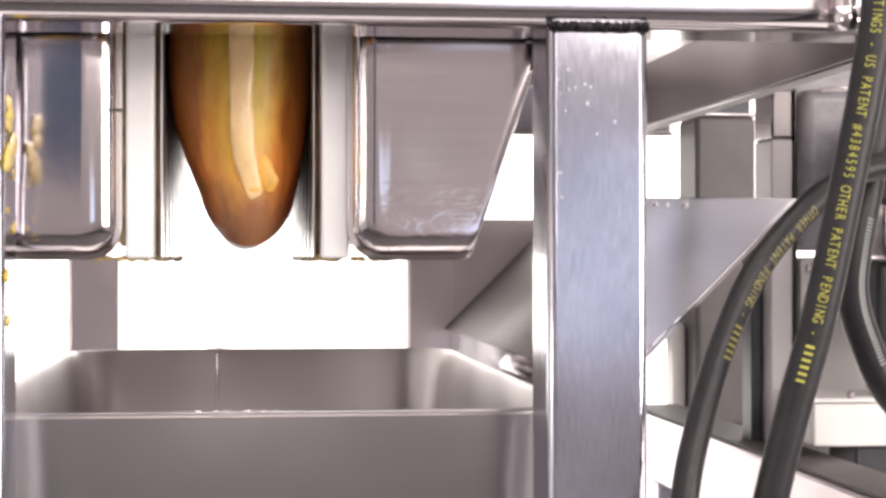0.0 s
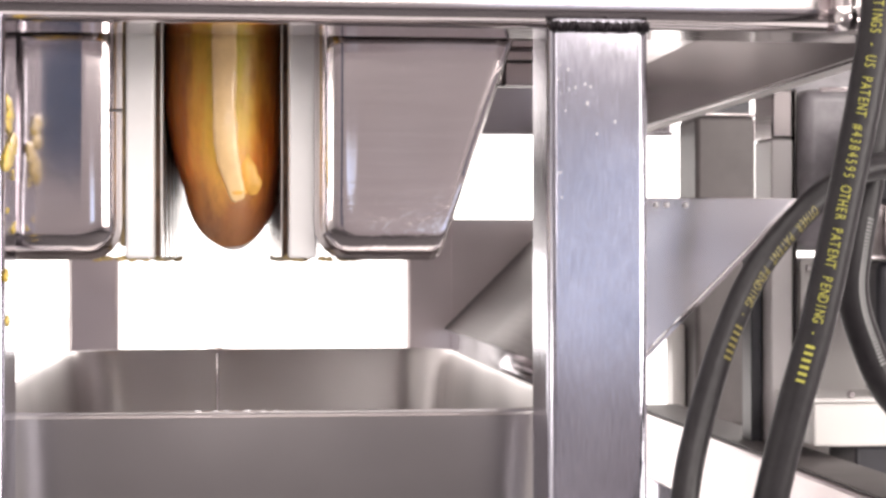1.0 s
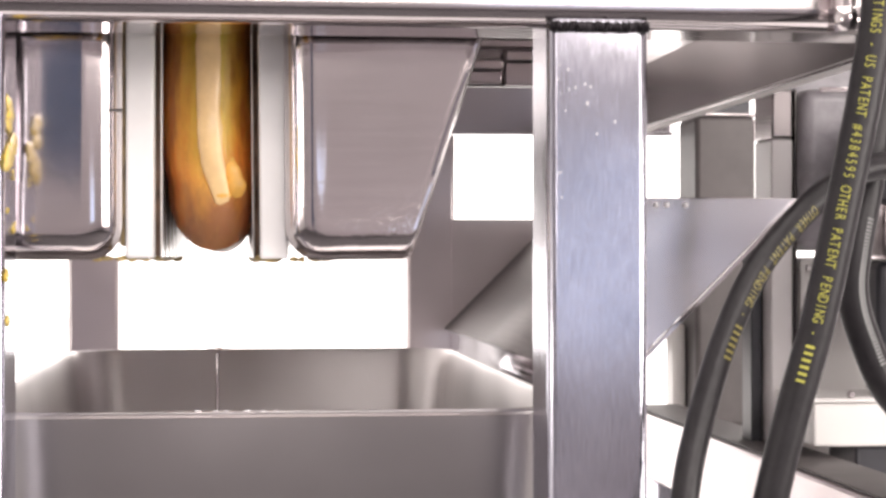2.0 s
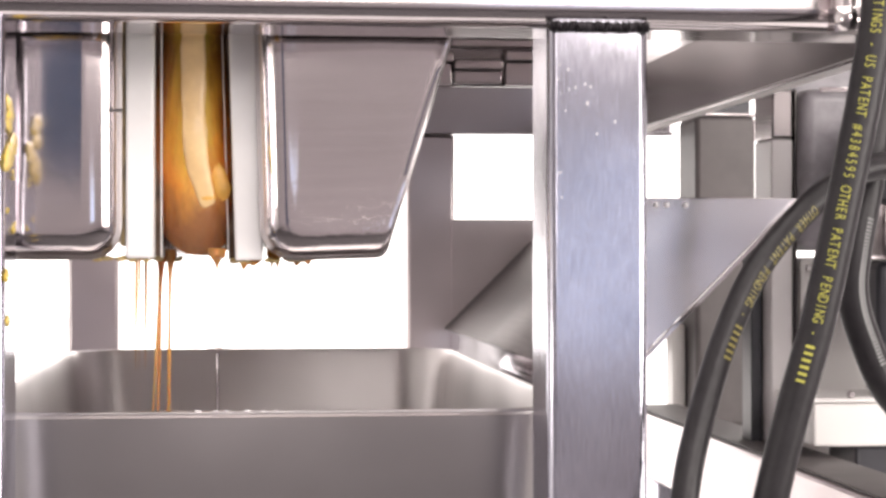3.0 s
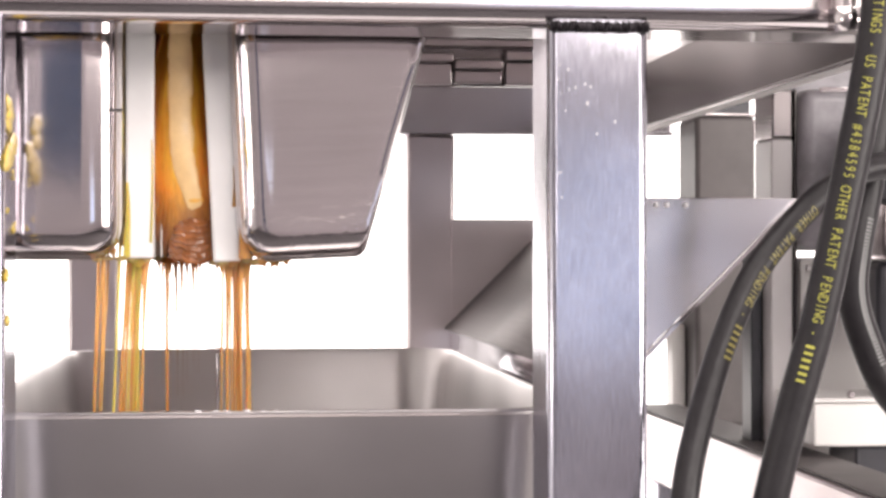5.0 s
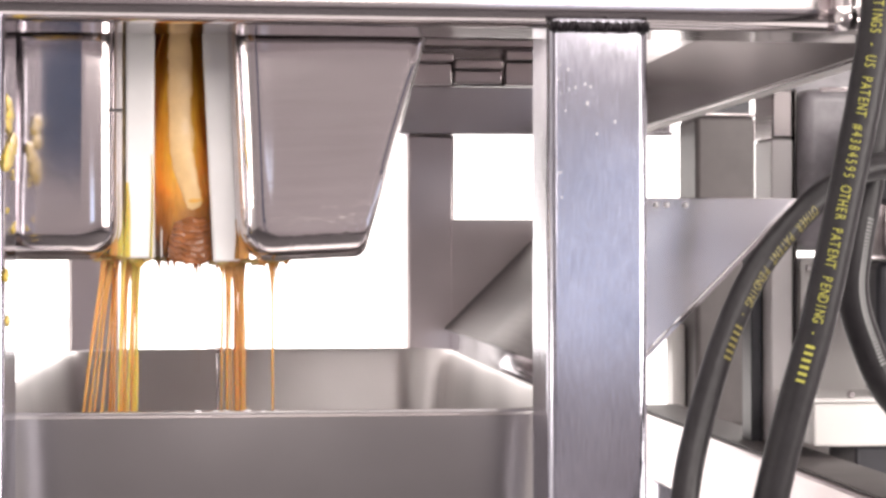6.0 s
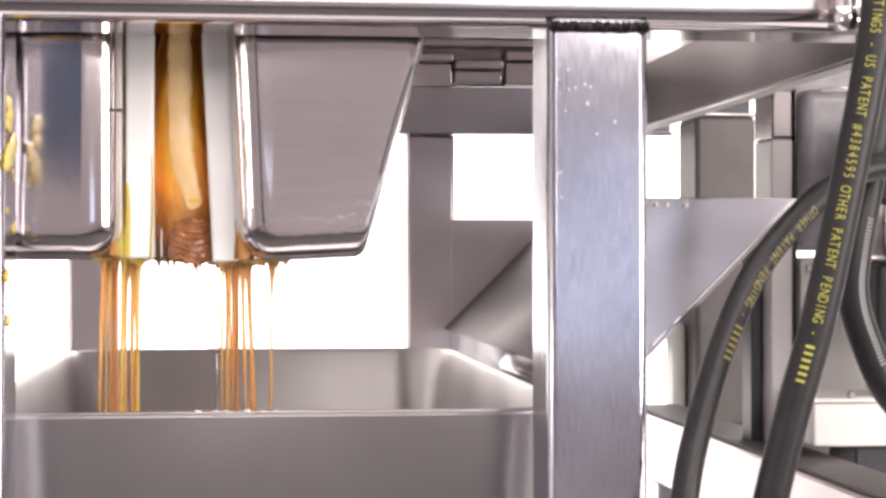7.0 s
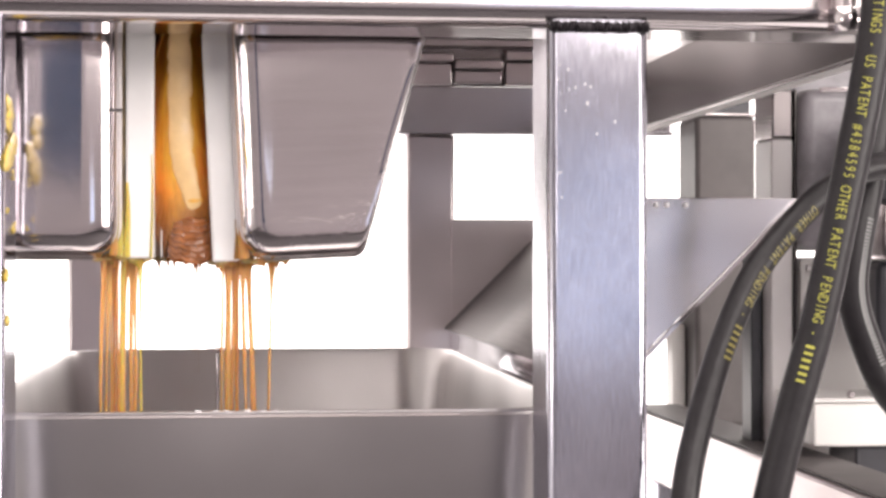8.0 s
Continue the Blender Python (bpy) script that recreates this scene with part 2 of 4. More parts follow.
def sweep(line, radius, sides=14, flat=1.0):
    """A tube along a line; radius is a number or a function of 0..1; flat squeezes it in depth."""
    loops = []
    n = len(line)
    for i, p in enumerate(line):
        t = (line[min(i + 1, n - 1)] - line[max(i - 1, 0)]).normalized()
        a = t.cross(Vector((0, 1, 0)))
        a = a.normalized() if a.length > 1e-4 else Vector((1, 0, 0))
        b = a.cross(t).normalized()
        r = radius(i / (n - 1)) if callable(radius) else radius
        loops.append([p + a * (r * math.cos(2 * math.pi * k / sides)) + b * (r * flat * math.sin(2 * math.pi * k / sides)) for k in range(sides)])
    return loft(loops)


def rounded(corners, d, seg=6, sub=12):
    """Convex outline (counter-clockwise x, z corners) grown outwards by d with round corners."""
    arcs = []
    n = len(corners)
    for i in range(n):
        p0, p1, p2 = (Vector(corners[(i + k) % n]) for k in (-1, 0, 1))
        e0, e1 = (p1 - p0).normalized(), (p2 - p1).normalized()
        a0 = math.atan2(-e0.x, e0.y)
        a1 = math.atan2(-e1.x, e1.y)
        while a1 < a0:
            a1 += 2 * math.pi
        arcs.append([p1 + Vector((math.cos(a0 + (a1 - a0) * k / seg), math.sin(a0 + (a1 - a0) * k / seg))) * d for k in range(seg + 1)])
    out = []
    for a, b in zip(arcs, arcs[1:] + arcs[:1]):
        out += a + [a[-1].lerp(b[0], k / (sub + 1)) for k in range(1, sub + 1)]
    return out


def blob(bm, c, r, seed, squash=(1, 1, 1)):
    """A lumpy small mass joined into bm."""
    res = bmesh.ops.create_icosphere(bm, subdivisions=2, radius=1.0)
    for v in res["verts"]:
        k = 1 + 0.45 * noise.noise(v.co * 1.7 + Vector((seed * 3.1, seed, 0)))
        v.co = Vector(c) + Vector((v.co.x * squash[0], v.co.y * squash[1], v.co.z * squash[2])) * (r * k)


# ---------------------------------------------------------------- the studio
def studio():
    tagged(link("floor", box(-2.6, 2.8, -2.2, 3.4, -0.05, 0, 0), FLOOR_M, None, "", False), "dark grey vinyl studio floor", "floor", kind="structure")
    tagged(link("floor_paper", box(-1.5, 1.7, 0.55, 3.30, 0.0005, 0.004, 0), WALL_W, None, "", False), "white seamless paper laid under the machine", "paper", kind="structure")
    # frame made up round the blue lamp; the wall behind has no opening
    w = tagged(new("lamp_frame"), "small white frame added round the unseen blue fill lamp", "window", kind="structure")
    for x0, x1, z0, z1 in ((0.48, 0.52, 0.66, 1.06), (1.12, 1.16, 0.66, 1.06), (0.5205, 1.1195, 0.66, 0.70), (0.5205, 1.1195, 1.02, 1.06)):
        part("lamp_frame_bar", box(x0, x1, -2.199, -2.17, z0, z1, 0.002, 1), WHITE_BOX, w)
    tagged(link("ceiling", box(-2.6, 2.8, -2.2, 3.4, 3.0, 3.06, 0), WALL_W, None, "", False), "white painted studio ceiling", "ceiling", kind="structure")
    tagged(link("wall_south", box(-2.6, 2.8, -2.3, -2.2, 0, 3.0, 0), WALL_M, None, "", False), "lilac grey painted studio wall", "wall", kind="structure")
    tagged(link("wall_west", box(-2.7, -2.6, -2.3, 3.4, 0, 3.0, 0), WALL_W, None, "", False), "white painted studio wall", "wall", kind="structure")
    tagged(link("wall_east", box(2.8, 2.9, -2.3, 3.4, 0, 3.0, 0), WALL_M, None, "", False), "lilac grey painted studio wall", "wall", kind="structure")
    tagged(link("backdrop", box(-2.6, 2.8, 3.3, 3.4, 0, 3.0, 0), BACKDROP, None, "", False), "plain white backdrop that glows by itself", "backdrop", kind="structure")


def reflected_panel():
    f = thing("reflected_panel", "unseen dark blue panel on a slim stand, added to be reflected", "studio flag")
    # added out of view so the fixed block mirrors a dark blue band
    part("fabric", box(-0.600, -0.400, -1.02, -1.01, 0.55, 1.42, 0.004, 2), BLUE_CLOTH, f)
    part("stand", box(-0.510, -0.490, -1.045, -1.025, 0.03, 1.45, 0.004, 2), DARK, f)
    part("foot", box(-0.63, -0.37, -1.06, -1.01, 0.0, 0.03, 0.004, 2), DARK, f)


studio()
reflected_panel()


# ---------------------------------------------------------------- the press frame
def juice_press():
    f = thing("juice_press", "welded brushed stainless steel tube frame of a juice press", "juice press")
    part("post", box(0.1536, 0.2048, 0.900, 0.952, 0.0, 0.972, 0.0045, 3), STEEL_V, f)
    part("post", box(-0.1640, -0.1128, 0.900, 0.952, 0.0, 0.972, 0.0045, 3), STEEL_V, f)
    part("post", box(-0.1674, -0.1179, 1.83, 1.88, 0.0, 0.9744, 0.004, 3), STEEL_D, f)
    part("post", box(0.1683, 0.2170, 1.83, 1.88, 0.0, 0.9744, 0.004, 3), STEEL_D, f)
    arc = [(0.8985 + 0.0105 * (1 - math.cos(k * math.pi / 20)), 0.9654 + 0.0105 * (1 - math.sin(k * math.pi / 20))) for k in range(11)]
    tube = [(0.8985, 1.0250), *arc, (0.9500, 0.9654), (0.9514, 0.9660), (0.952, 0.9674), (0.952, 1.0250)]
    part("top_beam", loft([[Vector((x, y, z)) for y, z in tube] for x in (-0.40, 0.3785)]), STEEL_H, f)
    part("rear_beam", box(-0.40, 0.44, 1.828, 1.882, 0.9744, 1.0250, 0.004, 3), STEEL_C, f)
    part("rear_flange", box(-0.40, 0.44, 1.8210, 1.8278, 0.9738, 0.9782, 0.0012, 2), STEEL_C, f, "bright folded lower flange")
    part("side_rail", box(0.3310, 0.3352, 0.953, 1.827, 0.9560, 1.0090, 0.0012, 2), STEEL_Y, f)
    # white colour on this chamfer paints the reflection that bare steel would catch
    part("rail_edge", loft([[Vector((x, y, z)) for x, z in ((0.3306, 0.9580), (0.3345, 0.9532), (0.3352, 0.9552))] for y in (0.953, 1.827)]), WHITE_BOX, f, "lower edge chamfer painted white for its bright reflection")
    part("deck", box(-0.40, 0.44, 0.953, 1.560, 1.0255, 1.0300, 0.001, 1), STEEL_D, f)
    part("deck", box(0.10, 0.44, 1.5605, 1.883, 1.0255, 1.0300, 0.001, 1), STEEL_D, f)
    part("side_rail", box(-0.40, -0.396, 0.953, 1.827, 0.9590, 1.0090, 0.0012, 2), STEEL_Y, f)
    part("shelf", box(-0.1128, 0.2048, 0.953, 1.829, 0.618, 0.624, 0.001, 1), STEEL_D, f)
    part("shelf_bar", box(-0.1128, 0.1536, 0.905, 0.950, 0.575, 0.6175, 0.003, 2), STEEL_H, f)
    # dried splashes on the front of the post
    rnd = random.Random(12)
    for i in range(20):
        bm = bmesh.new()
        blob(bm, (rnd.uniform(0.158, 0.201), 0.9000, 0.958 - 0.09 * rnd.random() ** 1.6), rnd.uniform(0.0002, 0.00065), i, (0.8, 0.25, rnd.uniform(1.0, 2.8)))
        part("dried_spot", bm, SPOT, f, "dried whitish splash")
    # burnt weld bead round the head of the post
    bead = [Vector((0.1540 + 0.0505 * i / 120, 0.8990, 0.9655 + 0.0005 * noise.noise(Vector((i * 0.4, 0, 0))))) for i in range(121)]
    bm = sweep(bead, lambda q: 0.0026 * (1 + 0.35 * noise.noise(Vector((q * 45, 2, 0))) + 0.12 * math.sin(q * 190)), 10)
    part("weld_bead", bm, WELD, f, "blackened weld bead")
    return f


juice_press()


def juice_tray():
    t = thing("juice_tray", "deep satin stainless steel tray with rounded corners", "tray")
    x0, x1, y0, y1, r = -0.1456, 0.1872, 0.968, 1.632, 0.052

    def ring(inset, z, rr):
        c = [(x0 + r, y0 + r), (x1 - r, y0 + r), (x1 - r, y1 - r), (x0 + r, y1 - r)]
        k = (rr - inset)
        return [Vector((p.x, p.y, z)) for p in rounded(c, k, 8)]
    prof = [(0.028, 0.625), (0.019, 0.6265), (0.016, 0.634), (0.0020, 0.7655), (0.0008, 0.7665), (0.0002, 0.7676), (0.0004, 0.7686), (0.0013, 0.7691), (0.0022, 0.7686), (0.0034, 0.764), (0.0205, 0.636), (0.025, 0.6285), (0.028, 0.627)]
    part("body", loft([ring(i, z, r) for i, z in prof]), STEEL_T, t)
    # weld seam on the inner rear wall and a bead over the rim
    bm = sweep([Vector((-0.0185, 1.6135 + 0.0150 * k / 8, 0.645 + 0.120 * k / 8)) for k in range(9)], 0.0014, 10)
    part("seam", bm, STEEL_P, t, "bright welded seam")
    bm = bmesh.new()
    blob(bm, (-0.0185, 1.632, 0.7688), 0.004, 3, (2.4, 0.8, 0.4))
    part("rim_weld", bm, STEEL_D, t)
    rnd = random.Random(3)
    for i in range(9):
        bm = bmesh.new()
        blob(bm, (-0.022 + 0.042 * rnd.random(), 0.9692, 0.7692), rnd.uniform(0.0004, 0.0008), i, (2.6, 0.8, 0.5))
        part("dried_drip", bm, SPOT, t, "pale dried drip on the rim")
    return t


juice_tray()


# ---------------------------------------------------------------- press blocks
def fillet(poly, radii, seg=6, sub=12):
    """Convex outline (counter-clockwise x, z corners) with its corners rounded, each by its own radius."""
    n = len(poly)
    arcs = []
    for i in range(n):
        p0, p1, p2 = (Vector(poly[(i + k) % n]) for k in (-1, 0, 1))
        e0, e1 = (p1 - p0).normalized(), (p2 - p1).normalized()
        turn = math.acos(max(-1.0, min(1.0, e0.dot(e1))))
        back = radii[i] * math.tan(turn / 2)
        centre = p1 - e0 * back + Vector((-e0.y, e0.x)) * radii[i]
        a0 = math.atan2(-e0.x, e0.y)
        arcs.append([centre + Vector((math.cos(a0 + turn * k / seg), math.sin(a0 + turn * k / seg))) * radii[i] for k in range(seg + 1)])
    out = []
    for a, b in zip(arcs, arcs[1:] + arcs[:1]):
        out += a + [a[-1].lerp(b[0], k / (sub + 1)) for k in range(1, sub + 1)]
    return out


def pan(inner, inner_r, outer, outer_r, r, y0, y1, lip=0.0012):
    """A pressed steel pan: flat front inside the inner outline, an edge rolled back to the outer one, a small standing lip and deep sides."""
    front, rim = fillet(inner, inner_r), fillet(outer, outer_r)
    n = len(rim)
    mid = sum(front, Vector((0, 0))) / n
    half_w, half_h = max(abs(p.x - mid.x) for p in front), max(abs(p.y - mid.y) for p in front)

    def sunk(p):
        a, b = (p.x - mid.x) / half_w, (p.y - mid.y) / half_h
        return Vector((p.x, y0 + 0.0011 * max(0.0, 1 - a * a) * max(0.0, 1 - b * b), p.y))
    loops = [[sunk(mid + (p - mid) * f) for p in front] for f in (0.02, 0.12, 0.24, 0.36, 0.48, 0.60, 0.72, 0.84, 0.94)]
    for k in range(13):
        a = math.pi / 2 * k / 12
        loops.append([Vector(((q := p.lerp(o, math.sin(a))).x, y0 + r * (1 - math.cos(a)), q.y)) for p, o in zip(front, rim)])
    out = []
    for i in range(n):
        e = (rim[(i + 1) % n] - rim[i - 1]).normalized()
        out.append(Vector((e.y, -e.x)))
    for d, y in ((0.0002, y0 + r + 0.002), (lip, y0 + r + 0.003), (lip * 1.3, y0 + r + 0.0045), (lip, y0 + r + 0.006), (0.0, y0 + r + 0.007), (0.0, y1)):
        loops.append([Vector(((q := p + w * d).x, y, q.y)) for p, w in zip(rim, out)])
    return loft(loops)


def ribs(parent, x0, x1, z0, z1):
    for i in range(9):
        y = 1.000 + 0.060 * i
        bm = box(x0, x1, y, y + 0.034, z0, z1, 0.0002, 1)
        part("rib", bm, RIB, parent)


def residue(parent, spans, z, y, mat, seed, size=0.0017):
    rnd = random.Random(seed)
    bm = bmesh.new()
    for x0, x1, n in spans:
        for i in range(n):
            blob(bm, (x0 + (x1 - x0) * rnd.random(), y + rnd.uniform(0, 0.03), z + rnd.uniform(-0.0006, 0.0008)), size * rnd.uniform(0.5, 1.2), i + seed, (1.5, 1, 0.7))
    part("pulp_residue", bm, mat, parent, "yellowish wet pulp clinging to the lower edge")


def fringe(parent, x, y0, y1, mat, seed):
    """Pulp hanging along the lower edge of a screen, from front to back."""
    rnd = random.Random(seed)
    for i in range(16):
        bm = bmesh.new()
        blob(bm, (x + rnd.uniform(-0.0012, 0.0012), y0 + (y1 - y0) * (i + rnd.random()) / 16, 0.8500 - rnd.uniform(0.0, 0.0012)), rnd.uniform(0.0010, 0.0026), seed + i, (1.0, 2.2, 0.8))
        part("pulp_clump", bm, mat, parent, "ragged wet pulp below the screen")


def fixed_block():
    b = thing("fixed_press_block", "polished pressed steel block with a white plastic plate", "press block")
    outer = [(-0.1650, 0.8502), (-0.0630, 0.8502), (-0.0630, 1.014), (-0.1650, 1.014)]
    inner = [(-0.1470, 0.8640), (-0.0800, 0.8640), (-0.0800, 1.006), (-0.1470, 1.006)]
    part("body", pan(inner, (0.006, 0.008, 0.006, 0.006), outer, (0.012, 0.016, 0.010, 0.010), 0.0118, 0.9660, 1.54), STEEL_P, b)
    # dried water line and a run below it on the pressed face
    mark = spline([(-0.1180, 0.9668, 0.8722), (-0.1000, 0.9664, 0.8718), (-0.0860, 0.9664, 0.8706), (-0.0800, 0.9664, 0.8722)], 24)
    part("water_mark", sweep(mark, lambda q: 0.0004 * (0.6 + 0.8 * abs(noise.noise(Vector((q * 9, 1, 0))))), 6, 0.4), SPOT, b, "thin dried water line")
    mark = spline([(-0.0875, 0.9668, 0.9020), (-0.0850, 0.9668, 0.8880), (-0.0833, 0.9666, 0.8720), (-0.0842, 0.9668, 0.8610)], 24)
    part("water_mark", sweep(mark, lambda q: 0.0003 * (0.5 + 0.9 * abs(noise.noise(Vector((q * 7, 4, 0))))), 6, 0.4), RESIDUE, b, "thin brownish run")
    part("backing", box(-0.0632, -0.0602, 0.992, 1.55, 0.856, 1.02, 0.001, 1), STAIN, b, "strip of juice-stained seal")
    p = part("plate", box(-0.0600, -0.0450, 0.985, 1.56, 0.8495, 1.02, 0.0016, 2), HDPE, b, "white plastic press plate")
    part("screen", box(-0.0452, -0.04145, 1.006, 1.518, 0.851, 1.02, 0, 1), GROOVE, p, "juice stained screen")
    ribs(p, -0.0420, -0.0412, 0.8502, 1.02)
    bm = bmesh.new()
    bmesh.ops.create_cone(bm, cap_ends=True, segments=10, radius1=0.0009, radius2=0.0009, depth=0.010)
    bmesh.ops.rotate(bm, verts=bm.verts[:], matrix=Matrix.Rotation(radians(90), 3, "Y"))
    bmesh.ops.translate(bm, verts=bm.verts[:], vec=(-0.0655, 0.9700, 0.9272))
    part("pin", bm, DARKSTEEL, b, "small steel cross pin")
    fringe(b, -0.0432, 1.00, 1.42, RESIDUE, 21)
    residue(b, [(-0.078, -0.060, 18), (-0.060, -0.044, 10)], 0.8492, 0.986, RESIDUE, 4)
    return b


FIXED = fixed_block()


def moving_block():
    b = thing("moving_press_block", "polished tapering steel block with a white plastic plate", "press block")
    outer = [(0.0595, 0.8502), (0.1240, 0.8502), (0.1798, 1.014), (0.0595, 1.014)]
    inner = [(0.0745, 0.8635), (0.1268, 0.8635), (0.1757, 1.006), (0.0752, 1.006)]
    part("body", pan(inner, (0.009, 0.005, 0.005, 0.005), outer, (0.017, 0.006, 0.006, 0.010), 0.0120, 0.9660, 1.54), STEEL_M, b)
    p = part("plate", box(0.0443, 0.0594, 0.985, 1.56, 0.8495, 1.02, 0.0016, 2), HDPE, b, "white plastic press plate")
    part("screen", box(0.04075, 0.0445, 1.006, 1.518, 0.851, 1.02, 0, 1), GROOVE, p, "juice stained screen")
    ribs(p, 0.0405, 0.0413, 0.8502, 1.02)
    fringe(b, 0.0430, 1.00, 1.42, RESIDUE, 22)
    residue(b, [(0.030 + 0.0141, 0.060, 9), (0.062, 0.084, 13)], 0.8492, 0.986, RESIDUE, 9)
    return b


MOVER = moving_block()

# pulp splashes on the frame's post
SPLASH = thing("pulp_splash", "yellow pulp splashes stuck on the steel post", "pulp splash")
rng = random.Random(5)
for (y, z, r) in ((0.916, 0.926, 0.0034), (0.922, 0.921, 0.0040), (0.918, 0.915, 0.0036), (0.938, 0.909, 0.0036), (0.930, 0.905, 0.0044), (0.918, 0.901, 0.0046), (0.910, 0.897, 0.0044), (0.926, 0.899, 0.0030), (0.934, 0.893, 0.0012), (0.934, 0.890, 0.0012), (0.912, 0.873, 0.0013), (0.936, 0.864, 0.0022), (0.942, 0.867, 0.0011), (0.908, 0.841, 0.0030), (0.914, 0.819, 0.0024)):
    sp = bmesh.new()
    blob(sp, (-0.1124, y, z), r, y * 900 + z * 77, (0.35, 2.4 + rng.random(), 1.15))
    part("splash", sp, PULP, SPLASH)


# ---------------------------------------------------------------- the bag
SLICES = 22
BAG_TOP = 0.9667
BAG_EMPTY = thing("press_bag", "wet amber press bag full of fruit mash between plates", "press bag", at=(0, 0, BAG_TOP))


def bag_edge(side, h):
    """Half outline of the full bag: x at the depth h below the beam."""
    k = max(0.0, min(h, 0.0800) / 0.111)
    if side < 0:
        return -0.0403 + 0.0358 * k ** 2.05
    return 0.0448 - 0.0150 * k - 0.0055 * k ** 5


def bag_bottom(u):
    """Depth of the bag's lower edge below the beam across it."""
    a = 2 * u - 1
    return 0.0780 + 0.0325 * max(0.0, 1 - abs(a) ** 2.1) ** 0.68


def bag_slice(i):
    u = (i + 0.5) / SLICES
    half = 0.85 / SLICES
    rows = 20
    bm = bmesh.new()
    grid = []
    for j in range(rows + 1):
        line = []
        for s in (-1, -0.33, 0.33, 1):
            uu = min(0.999, max(0.001, u + half * s))
            hb = bag_bottom(uu)
            h = -0.045 + (hb + 0.045) * j / rows
            x = bag_edge(-1, h) * (1 - uu) + bag_edge(1, h) * uu
            fall = max(0.0, (h - hb + 0.03) / 0.03)
            y = 0.996 + 0.052 * (1 - math.sqrt(1 - (2 * uu - 1) ** 2)) + 0.012 * fall ** 2.2
            line.append((x, y, -h))
        grid.append(line)
    fr = [[bm.verts.new(p) for p in ln] for ln in grid]
    bk = [[bm.verts.new((p[0], 1.50, p[2])) for p in (ln[0], ln[-1])] for ln in grid]
    for a, b, c, d in zip(fr, fr[1:], bk, bk[1:]):
        for k in range(3):
            bm.faces.new((a[k], a[k + 1], b[k + 1], b[k]))
        bm.faces.new((a[0], b[0], d[0], c[0]))
        bm.faces.new((a[3], c[1], d[1], b[3]))
        bm.faces.new((c[0], d[0], d[1], c[1]))
    bm.faces.new((*fr[0], bk[0][1], bk[0][0]))
    bm.faces.new((*fr[-1], bk[-1][1], bk[-1][0]))
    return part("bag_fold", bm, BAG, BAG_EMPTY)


FOLDS = [bag_slice(i) for i in range(SLICES)]


def bag_flap():
    line = spline([(0.0005, 0, 0.045), (0.0015, 0, 0.0), (0.0015, 0, -0.035), (0.0030, 0, -0.060), (0.0075, 0, -0.078), (0.0100, 0, -0.084)], 26)
    for p in line:
        p.y = 0.9958
    bm = sweep(line, lambda q: 0.0058 * (0.97 + 0.16 * math.sin(q * 5) + 0.16 * noise.noise(Vector((q * 11, 0.3, 0)))) * min(1, (1.03 - q) * 9) ** 0.5, 18, 0.34)
    for v in bm.verts:
        v.co += Vector((noise.noise(v.co * 160) * 0.0007, noise.noise(v.co * 120 + Vector((5, 0, 0))) * 0.0009, 0))
    flap = part("bag_flap", bm, FOLD, BAG_EMPTY, "cream coloured folded cloth flap")
    for pts, r in (([(0.0095, 1.0050, -0.050), (0.0130, 0.9985, -0.064), (0.0172, 0.9990, -0.081)], 0.0050),
                   ([(0.0070, 1.0020, -0.064), (0.0085, 0.9965, -0.074), (0.0080, 0.9960, -0.083)], 0.0044)):
        bm = sweep(spline(pts, 22), lambda q: r * (0.45 + 0.75 * q) * min(1.0, 6.5 * (1.02 - q)) ** 0.5 * (1 + 0.25 * noise.noise(Vector((q * 7, r * 900, 0)))), 12, 0.33)
        part("pulp_fold", bm, PULP_ORANGE, flap, "orange yellow fold soaked with pulp")
    return flap


FLAP = bag_flap()


# ---------------------------------------------------------------- juice streams
STREAMS = []


